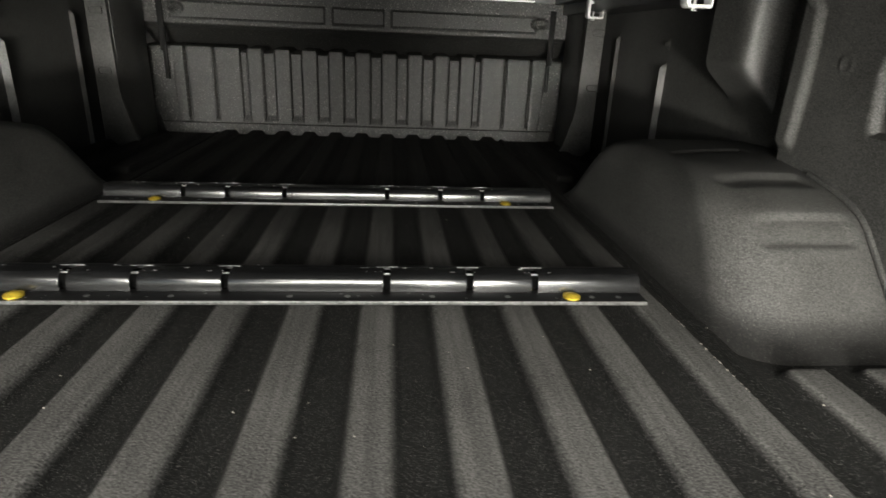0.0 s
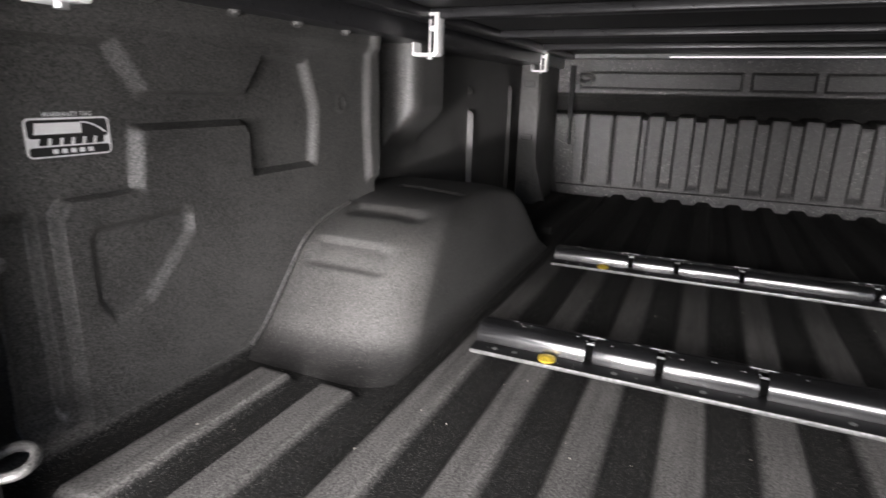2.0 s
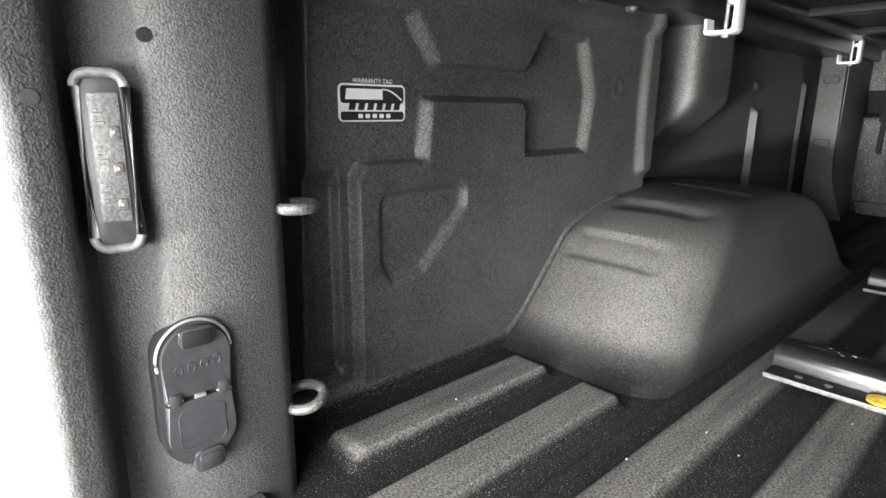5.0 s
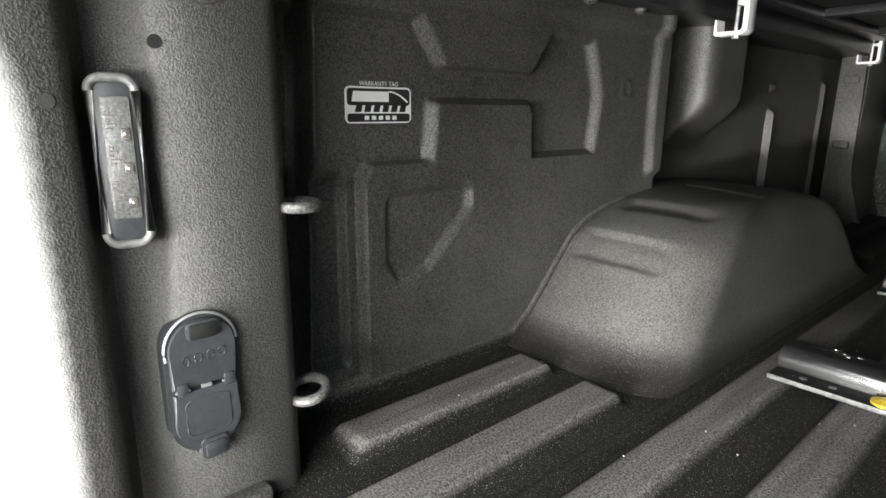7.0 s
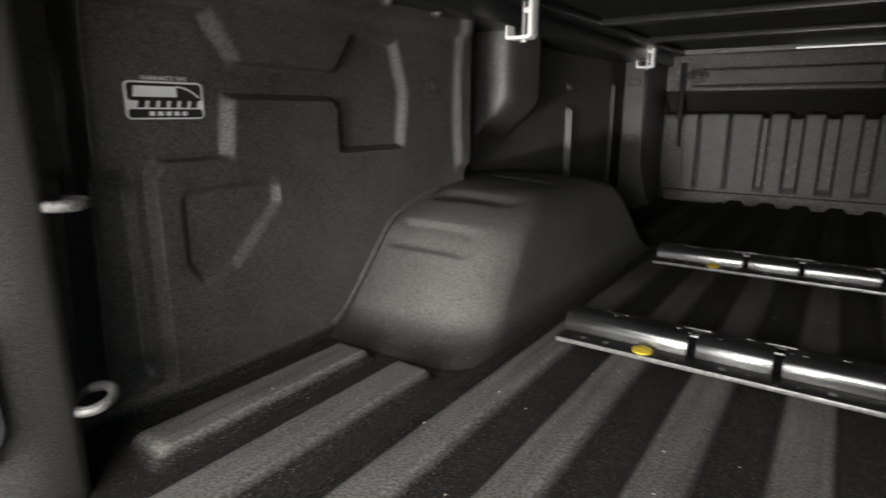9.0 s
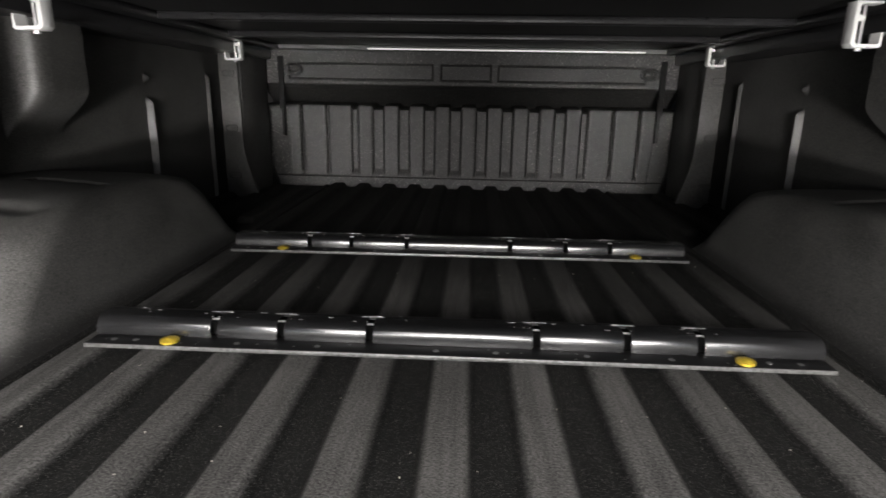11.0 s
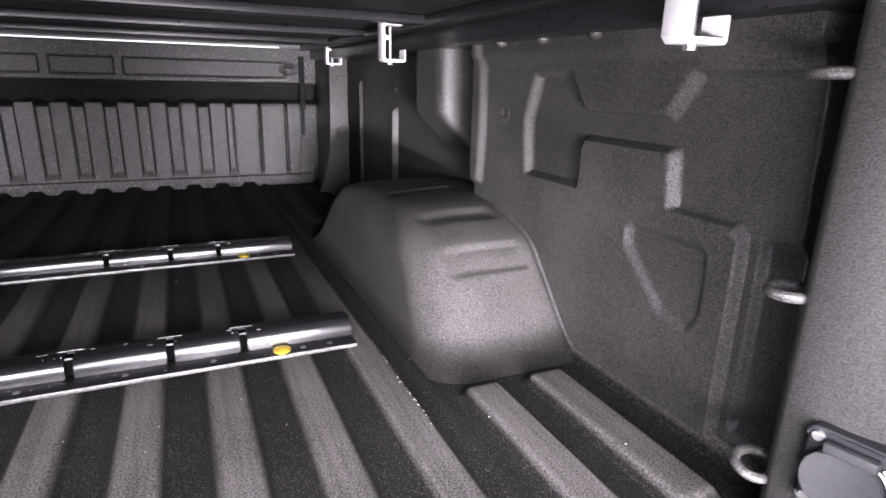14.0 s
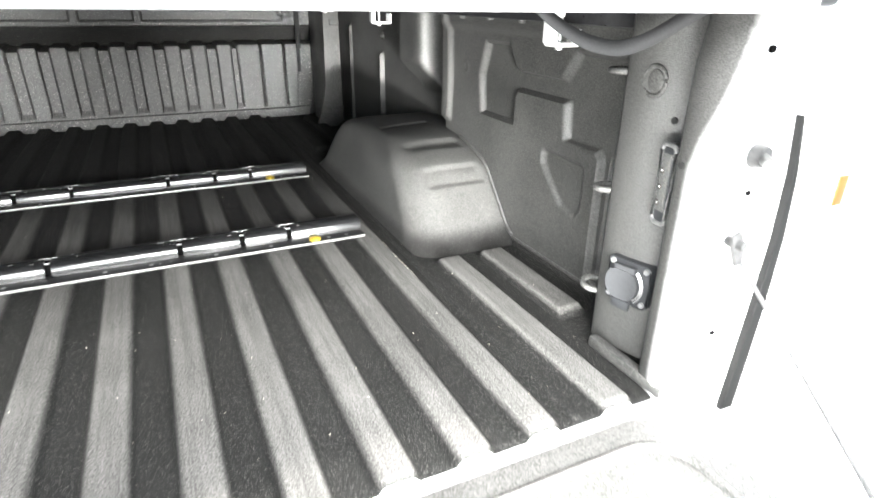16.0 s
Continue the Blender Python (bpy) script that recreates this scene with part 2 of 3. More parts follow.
def part(name, bm, material, parent=None, label="", solid=0.0, sharp=35):
    """Links a bmesh, given in plan units, as one mesh under a thing or a part."""
    origin = ORIGIN[parent.name] if parent else Vector((0, 0, 0))
    bmesh.ops.recalc_face_normals(bm, faces=bm.faces)
    bm.transform(Matrix.Scale(S, 4) @ Matrix.Translation(-origin))
    me = bpy.data.meshes.new(name)
    bm.to_mesh(me)
    bm.free()
    me.shade_smooth()
    me.set_sharp_from_angle(angle=radians(sharp))
    me.materials.append(material)
    ob = new(name, me)
    ORIGIN[ob.name] = origin
    if parent:
        ob.parent = parent
    if label:
        ob["label"] = label
    if solid:
        m = ob.modifiers.new("solid", "SOLIDIFY")
        m.thickness, m.offset = solid * S, -1.0
    return ob


def box(bm, x, y, z, bevel=0.0, seg=2):
    (x0, x1), (y0, y1), (z0, z1) = x, y, z
    r = bmesh.ops.create_cube(bm, size=1.0)
    vs = r["verts"]
    for v in vs:
        v.co = Vector((x0 + (v.co.x + 0.5) * (x1 - x0), y0 + (v.co.y + 0.5) * (y1 - y0), z0 + (v.co.z + 0.5) * (z1 - z0)))
    if bevel:
        es = list({e for v in vs for e in v.link_edges})
        bmesh.ops.bevel(bm, geom=es, offset=bevel, segments=seg, affect="EDGES", profile=0.5)
    return bm


def boxed(x, y, z, bevel=0.0, seg=2):
    return box(bmesh.new(), x, y, z, bevel, seg)


def rod(bm, a, b, r, seg=16, r2=None):
    a, b = Vector(a), Vector(b)
    q = (b - a).to_track_quat("Z", "Y").to_matrix().to_4x4()
    m = Matrix.Translation((a + b) / 2) @ q
    bmesh.ops.create_cone(bm, cap_ends=True, segments=seg, radius1=r, radius2=r if r2 is None else r2, depth=(b - a).length, matrix=m)
    return bm


def tube(bm, pts, r, seg=10, closed=False):
    pts = [Vector(p) for p in pts]
    rings = []
    for i, p in enumerate(pts):
        if closed:
            d = pts[(i + 1) % len(pts)] - pts[i - 1]
        else:
            d = pts[min(i + 1, len(pts) - 1)] - pts[max(i - 1, 0)]
        q = d.to_track_quat("Z", "Y")
        rings.append([bm.verts.new(p + q @ Vector((r * math.cos(a), r * math.sin(a), 0))) for a in [2 * math.pi * k / seg for k in range(seg)]])
    n = len(rings)
    for i in range(n if closed else n - 1):
        A, B = rings[i], rings[(i + 1) % n]
        for k in range(seg):
            bm.faces.new((A[k], A[(k + 1) % seg], B[(k + 1) % seg], B[k]))
    if not closed:
        bm.faces.new(rings[0][::-1])
        bm.faces.new(rings[-1])
    return bm


def prism(bm, poly, axis, a, b, bevel=0.0, seg=2):
    """Extrudes a polygon of pairs along an axis, from a to b."""
    def at(p, w):
        return {"x": (w, p[0], p[1]), "y": (p[0], w, p[1]), "z": (p[0], p[1], w)}[axis]
    A = [bm.verts.new(at(p, a)) for p in poly]
    B = [bm.verts.new(at(p, b)) for p in poly]
    fs = [bm.faces.new(A[::-1]), bm.faces.new(B)]
    n = len(poly)
    for i in range(n):
        fs.append(bm.faces.new((A[i], A[(i + 1) % n], B[(i + 1) % n], B[i])))
    if bevel:
        es = list(fs[0].edges) + list(fs[1].edges)
        bmesh.ops.bevel(bm, geom=es, offset=bevel, segments=seg, affect="EDGES", profile=0.5)
    return bm


def sheet(us, vs, f):
    """A grid of quads over us and vs; f gives the place."""
    bm = bmesh.new()
    rows = [[bm.verts.new(f(u, v)) for v in vs] for u in us]
    for A, B in zip(rows, rows[1:]):
        for k in range(len(vs) - 1):
            bm.faces.new((A[k], B[k], B[k + 1], A[k + 1]))
    return bm


def rounded(cx, cy, w, h, r, n=6):
    """A rounded rectangle as pairs."""
    out = []
    for sx, sy, a0 in ((1, 1, 0), (-1, 1, 90), (-1, -1, 180), (1, -1, 270)):
        for k in range(n + 1):
            a = radians(a0 + 90 * k / n)
            out.append((cx + sx * (w / 2 - r) + r * math.cos(a), cy + sy * (h / 2 - r) + r * math.sin(a)))
    return out


def smooth(t):
    t = min(1.0, max(0.0, t))
    return t * t * (3 - 2 * t)


def spans(*stops):
    """Samples: (from, to, step) stretches joined."""
    out = []
    for a, b, step in stops:
        n = max(1, round((b - a) / step))
        out += [a + (b - a) * k / n for k in range(n)]
    return out + [stops[-1][1]]


XC = 0.006                      # the bed's middle line
REAR = 0.407                    # tailgate end of the bed floor

# ---------------------------------------------------------------- ground and outside
ground = part("ground", sheet(spans((-60, 60, 10)), spans((-60, 60, 10)), lambda u, v: (u, v, -0.86)), CONCRETE)
tagged(ground, "pale grey worn concrete ground behind the truck", "ground", kind="structure")


# ---------------------------------------------------------------- bed floor
def rib(x, c, half, slope):
    return smooth((half - abs(x - c)) / slope + 0.5)


def floor_height(x, y):
    h = 0.0
    for k in range(-5, 6):
        h = max(h, rib(x, 0.002 + 0.1 * k, 0.025, 0.017))
    ax = abs(x - XC)
    side = rib(ax, 0.617, 0.026, 0.012) * smooth((0.940 - y) / 0.022) + rib(ax, 0.719, 0.027, 0.012) * smooth((0.940 - y) / 0.022) * smooth((y - 0.628) / 0.02)
    side += (rib(ax, 0.617, 0.026, 0.012) + rib(ax, 0.719, 0.027, 0.012)) * smooth((y - 1.93) / 0.03) * smooth((2.56 - y) / 0.03)
    h = max(h, min(1, side))
    ridge = 0.4 * rib(ax, 0.553, 0.008, 0.004)
    z = LOW * (1 - max(h, ridge))
    z -= 0.009 * (1 - math.sqrt(max(0.0, 1 - min(1.0, max(0.0, (REAR + 0.010 - y) / 0.013)) ** 2)))
    z += 0.018 * smooth((ax - 0.79) / 0.025)
    return z


xs = [-0.83 + 0.0035 * k + XC for k in range(475)]
ys = spans((REAR - 0.003, REAR + 0.012, 0.0012), (REAR + 0.012, 0.60, 0.03), (0.60, 0.66, 0.006), (0.66, 0.91, 0.04), (0.91, 0.96, 0.005), (0.96, 1.92, 0.06), (1.92, 1.97, 0.006), (1.97, 2.52, 0.06), (2.52, 2.57, 0.006), (2.57, 2.67, 0.03))
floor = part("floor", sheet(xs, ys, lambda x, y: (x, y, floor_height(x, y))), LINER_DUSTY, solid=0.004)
part("end_panel", sheet(xs[12:-12], (0, 1), lambda x, v: (x, REAR - 0.0018, -0.030 if v else floor_height(x, REAR + 0.03) - 0.0085)), WHITE, floor, "white painted end edge under the liner", solid=0.002)
tagged(floor, "ribbed pickup bed floor under dusty black sprayed liner", "truck bed floor", kind="structure")


# ---------------------------------------------------------------- bed side walls
RECESS = [(0.50, -0.06), (0.724, -0.06), (0.724, 0.238), (0.736, 0.252), (0.820, 0.252), (0.828, 0.322), (0.995, 0.322), (1.005, 0.31), (1.006, 0.25), (1.146, 0.25),
          (1.156, 0.335), (1.130, 0.408), (1.038, 0.412), (1.020, 0.385), (1.0, 0.36), (0.842, 0.36), (0.805, 0.412), (0.50, 0.405)]
POCKET = [(0.757, 0.135), (0.757, 0.208), (0.764, 0.216), (0.878, 0.220), (0.886, 0.214), (0.886, 0.190), (0.816, 0.120), (0.772, 0.112)]


def inside(poly, y, z):
    """Signed distance to a polygon, positive inside."""
    best, odd = 9.0, False
    for (y0, z0), (y1, z1) in zip(poly, poly[1:] + poly[:1]):
        dy, dz = y1 - y0, z1 - z0
        t = min(1.0, max(0.0, ((y - y0) * dy + (z - z0) * dz) / (dy * dy + dz * dz)))
        best = min(best, (y - y0 - t * dy) ** 2 + (z - z0 - t * dz) ** 2)
        if (z0 > z) != (z1 > z) and y < y0 + (z - z0) * dy / dz:
            odd = not odd
    return math.sqrt(best) if odd else -math.sqrt(best)


def lerp(stops, y):
    for (y0, v0), (y1, v1) in zip(stops, stops[1:]):
        if y <= y1:
            return v0 + (v1 - v0) * (y - y0) / (y1 - y0)
    return stops[-1][1]


WALL_LINE = [(0.50, 0.806), (1.335, 0.806), (1.345, 0.864), (1.457, 0.864), (1.463, 0.808), (1.466, 0.797), (1.472, 0.790), (1.482, 0.786), (1.50, 0.784), (1.60, 0.784), (1.62, 0.864), (2.70, 0.864)]


FLUTE = {-1: 0.001, 1: -0.007}      # the upright flute stands a little nearer the tailgate on one side
EDGE = {-1: 0.664, 1: 0.648}         # where the pressed wall begins, past the deep channel behind the pillar
RECESSES = {s: [(y + FLUTE[s] if 0.72 < y < 0.75 else y, z) for y, z in RECESS] for s in (-1, 1)}


def wall_depth(y, z, s):
    recess = RECESSES[s]
    w = lerp(WALL_LINE, y)
    if 1.457 < y < 1.62:
        w += (0.864 - w) * (1 - smooth((z - 0.235) / 0.105))
    if y < 1.32:
        sd = inside(recess, y, z)
        lean = smooth((inside(recess, y - 0.006, z) - inside(recess, y + 0.006, z)) / 0.012)
        w += 0.0140 * smooth(sd / (0.0085 + 0.0075 * lean * (y > 0.77)) + 0.5)
        w += 0.009 * smooth(inside(POCKET, y, z) / 0.012 + 0.5)
        w += 0.011 * smooth((0.706 + FLUTE[s] - y) / 0.008 + 0.5) * smooth((0.250 - z) / 0.016) * smooth((z - 0.008) / 0.02)
        w -= 0.0022 * math.exp(-((math.hypot(y - 1.225, z - 0.345) - 0.012) / 0.003) ** 2)
    edge = EDGE[s] + 0.04 * (z - 0.15)
    w += 0.048 * smooth((edge - y) / 0.006 + 0.5) - 0.0035 * math.exp(-((y - edge - 0.005) / 0.0035) ** 2) * (z < 0.41)
    bow = 0.012 * math.sin(math.pi * min(1, max(0, (z - 0.2) / 0.25)))
    w -= 0.012 * smooth((y - 1.296 + bow * 0.6) / 0.015) * (y < 1.34) * smooth((z - 0.195) / 0.02)
    w -= 0.016 * rib(y, 1.957, 0.004, 0.007) * smooth((z - 0.06) / 0.03) * smooth((0.325 - z) / 0.02)
    w -= 0.011 * rib(y, 2.325, 0.006, 0.010) * smooth((0.40 - z) / 0.02)
    w -= 0.012 * rib(y, 1.957, 0.006, 0.009) * smooth((z - 0.355) / 0.012) * smooth((0.385 - z) / 0.012)
    w -= 0.012 * smooth((z - 0.425) / 0.02) * (y < 1.32)
    return w


wall_ys = spans((0.57, 0.63, 0.02), (0.63, 0.735, 0.002), (0.735, 1.36, 0.004), (1.36, 1.45, 0.01), (1.45, 1.456, 0.003), (1.456, 1.4648, 0.0008), (1.4648, 1.54, 0.004), (1.54, 1.60, 0.02), (1.60, 1.63, 0.006), (1.63, 1.93, 0.05), (1.93, 1.98, 0.004), (1.98, 2.30, 0.05), (2.30, 2.35, 0.004), (2.35, 2.70, 0.06))
wall_zs = spans((-0.03, 0.51, 0.004))
for s, name in ((-1, "wall_left"), (1, "wall_right")):
    wall = part(name, sheet(wall_ys, wall_zs, lambda y, z: (XC + s * wall_depth(y, z, s), y, z)), LINER)
    tagged(wall, "pickup bed side wall with pressed recesses under black pebbled liner", "truck bed wall", kind="structure")
    skin = part("outer_panel", boxed((XC + s * 0.90 - 0.006, XC + s * 0.90 + 0.006), (0.42, 2.85), (-0.859, 0.505), 0.003), WHITE, wall, "white painted outer bed panel")
    part("top_rail", boxed((XC + s * 0.83 - 0.079, XC + s * 0.83 + 0.079), (0.585, 2.84), (0.462, 0.503), 0.005), BLACK, wall)
    for y in (0.84, 0.965, 1.09, 1.215):
        lug = bmesh.new()
        bmesh.ops.create_uvsphere(lug, u_segments=14, v_segments=8, radius=0.009, matrix=Matrix.Translation((XC + s * 0.787, y, 0.4605)) @ Matrix.Diagonal((1.2, 1.0, 0.8, 1)))
        part("lug", lug, LINER, wall)


# ---------------------------------------------------------------- bed front wall
def front_depth(x, z):
    ax = abs(x - XC)
    y = 2.668
    k = round((x - 0.002) / 0.1)
    if ax < 0.70:
        raised = rib(x, 0.002 + 0.1 * k, 0.026 if ax < 0.45 else 0.043, 0.007)
        top = 0.280 + 0.014 * raised
        y -= 0.012 * max(raised * smooth((top + 0.008 - z) / 0.008), smooth((0.058 - z) / 0.032))
        y += 0.150 * smooth((z - top) / 0.010) * min(1.0, max(0.0, (0.374 - z) / 0.074))
    else:
        y += 0.150 * smooth((z - 0.290) / 0.012) * min(1.0, max(0.0, (0.374 - z) / 0.074))
    y -= 0.022 * smooth((z - 0.368) / 0.012)
    for a, b in ((-0.685, -0.135), (-0.108, 0.082), (0.108, 0.655)):
        y += 0.006 * smooth(min(x - a, b - x) / 0.008 + 0.5) * smooth(min(z - 0.393, 0.452 - z) / 0.008 + 0.5)
    for c in (-0.668, 0.668):
        y -= 0.008 * math.exp(-((math.hypot((x - c) / 0.024, (z - 0.427) / 0.014) - 1) / 0.3) ** 2)
    y -= 0.006 * smooth((0.024 - z) / 0.006)
    return y


fx = spans((-0.80, 0.80, 0.003))
fz = spans((-0.03, 0.06, 0.004), (0.06, 0.27, 0.02), (0.27, 0.38, 0.003), (0.38, 0.50, 0.004))
front = part("wall_front", sheet(fx, fz, lambda x, z: (x - 0.055 * smooth((0.16 - z) / 0.2) * smooth((abs(x) - 0.66) / 0.14) * (1 if x > 0 else -1) + XC, front_depth(x, z), z)), LINER_FRONT, solid=0.006)
tagged(front, "corrugated bed front wall under black sprayed liner", "truck bed wall", kind="structure")
part("closing_panel", boxed((XC - 0.91, XC + 0.91), (2.84, 2.86), (-0.859, 0.505), 0.004), LINER, front)
# no opening here: the strip itself glows
part("gap_glow_strip", boxed((-0.37, 0.637), (2.5985, 2.603), (0.4998, 0.5042), 0.001), GAP, front, "thin glowing strip in place of a daylight gap under the cover")
for s in (-1, 1):
    strap = boxed((XC + s * 0.715 - 0.011, XC + s * 0.715 + 0.011), (2.633, 2.640), (0.28, 0.475), 0.002)
    box(strap, (XC + s * 0.715 - 0.007, XC + s * 0.715 + 0.007), (2.644, 2.652), (0.18, 0.30), 0.002)
    part("strap", strap, RUBBER, front, "black strap hanging down")
    post = thing("corner_post", (XC + s * 0.79, 2.36, LOW), "black liner-coated front corner post with a flared foot", "bed post", "front corner posts")
    prism_poly = [(0.715, -0.02), (0.83, -0.02), (0.83, 0.47), (0.765, 0.47), (0.765, 0.16), (0.755, 0.11)]
    part("post_face", prism(bmesh.new(), [(XC + s * a - 0.006 - 0.004 * s, b) for a, b in prism_poly], "y", 2.35, 2.366, 0.003), LINER, post)
    part("post_return", boxed(sorted((XC + s * 0.765, XC + s * 0.785)), (2.367, 2.62), (-0.02, 0.47), 0.002), LINER, post)
    for z in (0.06, 0.22, 0.40):
        slot = bmesh.new()
        tube(slot, [(XC + s * 0.80 + a, 2.348, z + b) for a, b in rounded(0, 0, 0.038, 0.020, 0.006, 3)], 0.0026, 6, True)
        part("slot_rim", slot, LINER, post)


# ---------------------------------------------------------------- wheel housings
def housing(s):
    y1, x_in, x_out, top = 1.83, 0.572, 0.86, 0.188
    fold = 0.011                    # height at which the flat foot turns up into the shell

    def profile(z):
        t = z / top
        spread = max(0, 1 - z / 0.042) ** 2.5
        back = 0.982 - 0.030 * spread + 0.90 * z + 0.12 * max(0, (z - 0.124) / 0.064) ** 3
        fore = y1 - 0.16 * t ** 1.1 - 0.10 * max(0, t - 0.86) ** 1.5 / 0.14 ** 1.5
        inner = x_in - 0.020 * spread + 0.028 * t + 0.05 * (1 - math.sqrt(max(0, 1 - max(0, (t - 0.62) / 0.38) ** 2)))
        return back, fore, inner

    rings = []
    low = 10                        # rings of the foot
    levels = [fold * (k / low) ** 1.6 for k in range(low)] + [fold + (top - fold) * (1 - (1 - k / 56) ** 1.3) for k in range(57)]
    for z in levels:
        back, fore, inner = profile(z)
        r = 0.075 + 0.02 * z / top
        ring = [(x_out, back)]
        for k in range(1, 26):
            ring.append((x_out + (inner + r - x_out) * k / 26, back))
        for k in range(13):
            a = radians(90 * k / 12)
            ring.append((inner + r - r * math.sin(a), back + r - r * math.cos(a)))
        for k in range(1, 24):
            ring.append((inner, back + r + (fore - back - 2 * r) * k / 24))
        for k in range(13):
            a = radians(90 * k / 12)
            ring.append((inner + r - r * math.cos(a), fore - r + r * math.sin(a)))
        for k in range(1, 14):
            ring.append((inner + r + (x_out - inner - r) * k / 13, fore))
        rings.append([(x, y, z) for x, y in ring])
    # the crown closes on itself in shrinking rings
    back, fore, inner = profile(top)
    cy = (back + fore) / 2
    for k in range(1, 91):
        f = 1 - k / 90
        rings.append([(x_out + (x - x_out) * (0.15 + 0.85 * f) if k < 90 else x_out, cy + (y - cy) * f, top + 0.009 * (1 - f * f)) for x, y, _ in rings[len(levels) - 1]])

    def pressed(p):
        x, y, z = p
        d = 0.0
        if 0.635 < x < 0.80 and y < 1.6:
            for a, b in ((1.086, 1.124), (1.205, 1.240), (1.385, 1.415)):
                across = smooth(min(x - 0.646, 0.785 - x) / 0.008 + 0.5)
                d += across * smooth(min((y - a) / 0.009, (b - y) / 0.006) + 0.5) * (0.9 if b < 1.16 else 0.7)
        return (x, y + 0.005 * d * (z < top * 0.97), z - 0.006 * d)

    def skin(rows):
        bm = bmesh.new()
        made = [[bm.verts.new((XC + s * q[0], q[1], q[2] + LOW)) for q in map(pressed, ring)] for ring in rows]
        for A, B in zip(made, made[1:]):
            for k in range(len(A) - 1):
                bm.faces.new((A[k], A[k + 1], B[k + 1], B[k]))
        return bm

    ob = thing("wheel_housing", (XC + s * 0.72, 1.4, LOW), "rounded wheel housing with pressed pads under black liner", "wheel housing", "wheel housings", "structure")
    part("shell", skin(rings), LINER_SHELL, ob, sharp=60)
    flange = bmesh.new()
    tube(flange, [(XC + s * 0.806, profile(z)[0] - 0.004, z + LOW + 0.002) for z in levels[low:-3]], 0.005, 8)
    part("wall_seam", flange, LINER, ob)


for s in (-1, 1):
    housing(s)


# ---------------------------------------------------------------- rear pillars
SPLAY = {-1: 0.0, 1: 0.016}      # the pillar face turns out towards the tailgate on one side


def rear_pillar(s):
    out = SPLAY[s]
    line = [(0.86, 0.60), (0.725 + out, 0.592), (0.708 + out * 0.8, 0.586), (0.700 + out * 0.75, 0.574), (0.699 + out * 1.25, 0.53), (0.699 + out * 2.1, 0.487), (0.707 + out * 2.2, 0.480), (0.724 + out * 1.5, 0.472),
            (0.731 + out, 0.462), (0.721 + out * 0.5, 0.453), (0.692, 0.446), (0.685, 0.438), (0.683, 0.41), (0.686, 0.385), (0.694, 0.368), (0.708, 0.361), (0.73, 0.358), (0.835, 0.358), (0.845, 0.40), (0.86, 0.42)]

    def dish(k, z):
        """The hollow round the lamp is wider than the groove below it."""
        return 0.013 * smooth((z - 0.08) / 0.15) if k in (5, 6, 7) else 0.0

    ob = thing("rear_pillar", (0, 0, 0), "rear bed pillar, black liner ending on white paint", "bed pillar", "rear bed pillars", "structure")
    rows = [-0.30, LOW] + spans((0.0, 0.49, 0.03))
    bm = sheet(rows, range(len(line)), lambda z, k: (XC + s * (line[k][0] + 0.012 * smooth((z - 0.42) / 0.08) * (line[k][1] < 0.48)), line[k][1] + dish(k, z), z))
    part("column", bm, JAMB, ob, sharp=50)
    for y, z, r in ((0.498, 0.354, 0.0045), (0.432, 0.315, 0.0045)):
        x = XC + s * (0.699 + out * 2.0 if y > 0.48 else 0.684)
        part("hole", rod(bmesh.new(), (x - s * 0.0006, y, z), (x + s * 0.003, y, z), r), VINYL, ob)
    for x, z, r in ((0.716, 0.298, 0.0035), (0.712, 0.11, 0.0035), (0.70, 0.456, 0.004)):
        part("hole", rod(bmesh.new(), (XC + s * x, 0.3615, z), (XC + s * x, 0.357, z), r, 12), HOLE, ob)
    plug = bmesh.new()
    face = 0.6985 + out * 1.25
    ring = [(XC + s * face, 0.53 + 0.0195 * math.cos(a), 0.402 + 0.0195 * math.sin(a)) for a in [2 * math.pi * k / 28 for k in range(28)]]
    tube(plug, ring, 0.0030, 10, True)
    bmesh.ops.create_uvsphere(plug, u_segments=28, v_segments=14, radius=0.0155, matrix=Matrix.Translation((XC + s * (face + 0.001), 0.53, 0.402)) @ Matrix.Diagonal((0.22, 1, 1, 1)))
    part("round_plug", plug, LINER, ob)
    return ob


for s in (-1, 1):
    rear_pillar(s)
    sill = part("trim", boxed(sorted((XC + s * 0.683, XC + s * 0.70)), (0.395, 0.55), (LOW, 0.004), 0.004), LINER)
    tagged(sill, "liner-coated joint strip at the pillar foot", "trim", kind="structure")

sill = part("trim", boxed((XC - 0.68, XC + 0.695), (0.388, 0.4035), (-0.859, -0.014), 0.004), WHITE)
tagged(sill, "white painted rear bed sill", "sill", kind="structure")


# ---------------------------------------------------------------- tie-down loops
def tie_down(s, z, tilt, wide):
    ob = thing("tie_down_loop", (XC + s * 0.712, 0.59, z), "liner-coated steel tie-down loop on the pillar edge", "tie-down", "tie-down loops")
    xe = 0.712 + SPLAY[s] * 0.8
    pts = []
    for k in range(22):
        a = 2 * math.pi * k / 22
        pts.append((XC + s * (xe + wide * math.sin(a)), 0.599 + 0.016 * math.cos(a), z + tilt * math.cos(a)))
    part("loop", tube(bmesh.new(), pts, 0.0046, 10, True), LINER, ob)


for s in (-1, 1):
    for z, tilt, wide in ((0.408, 0.0, 0.018), (0.234, 0.0, 0.018), (0.066, 0.004, 0.020)):
        tie_down(s, z, tilt, wide)


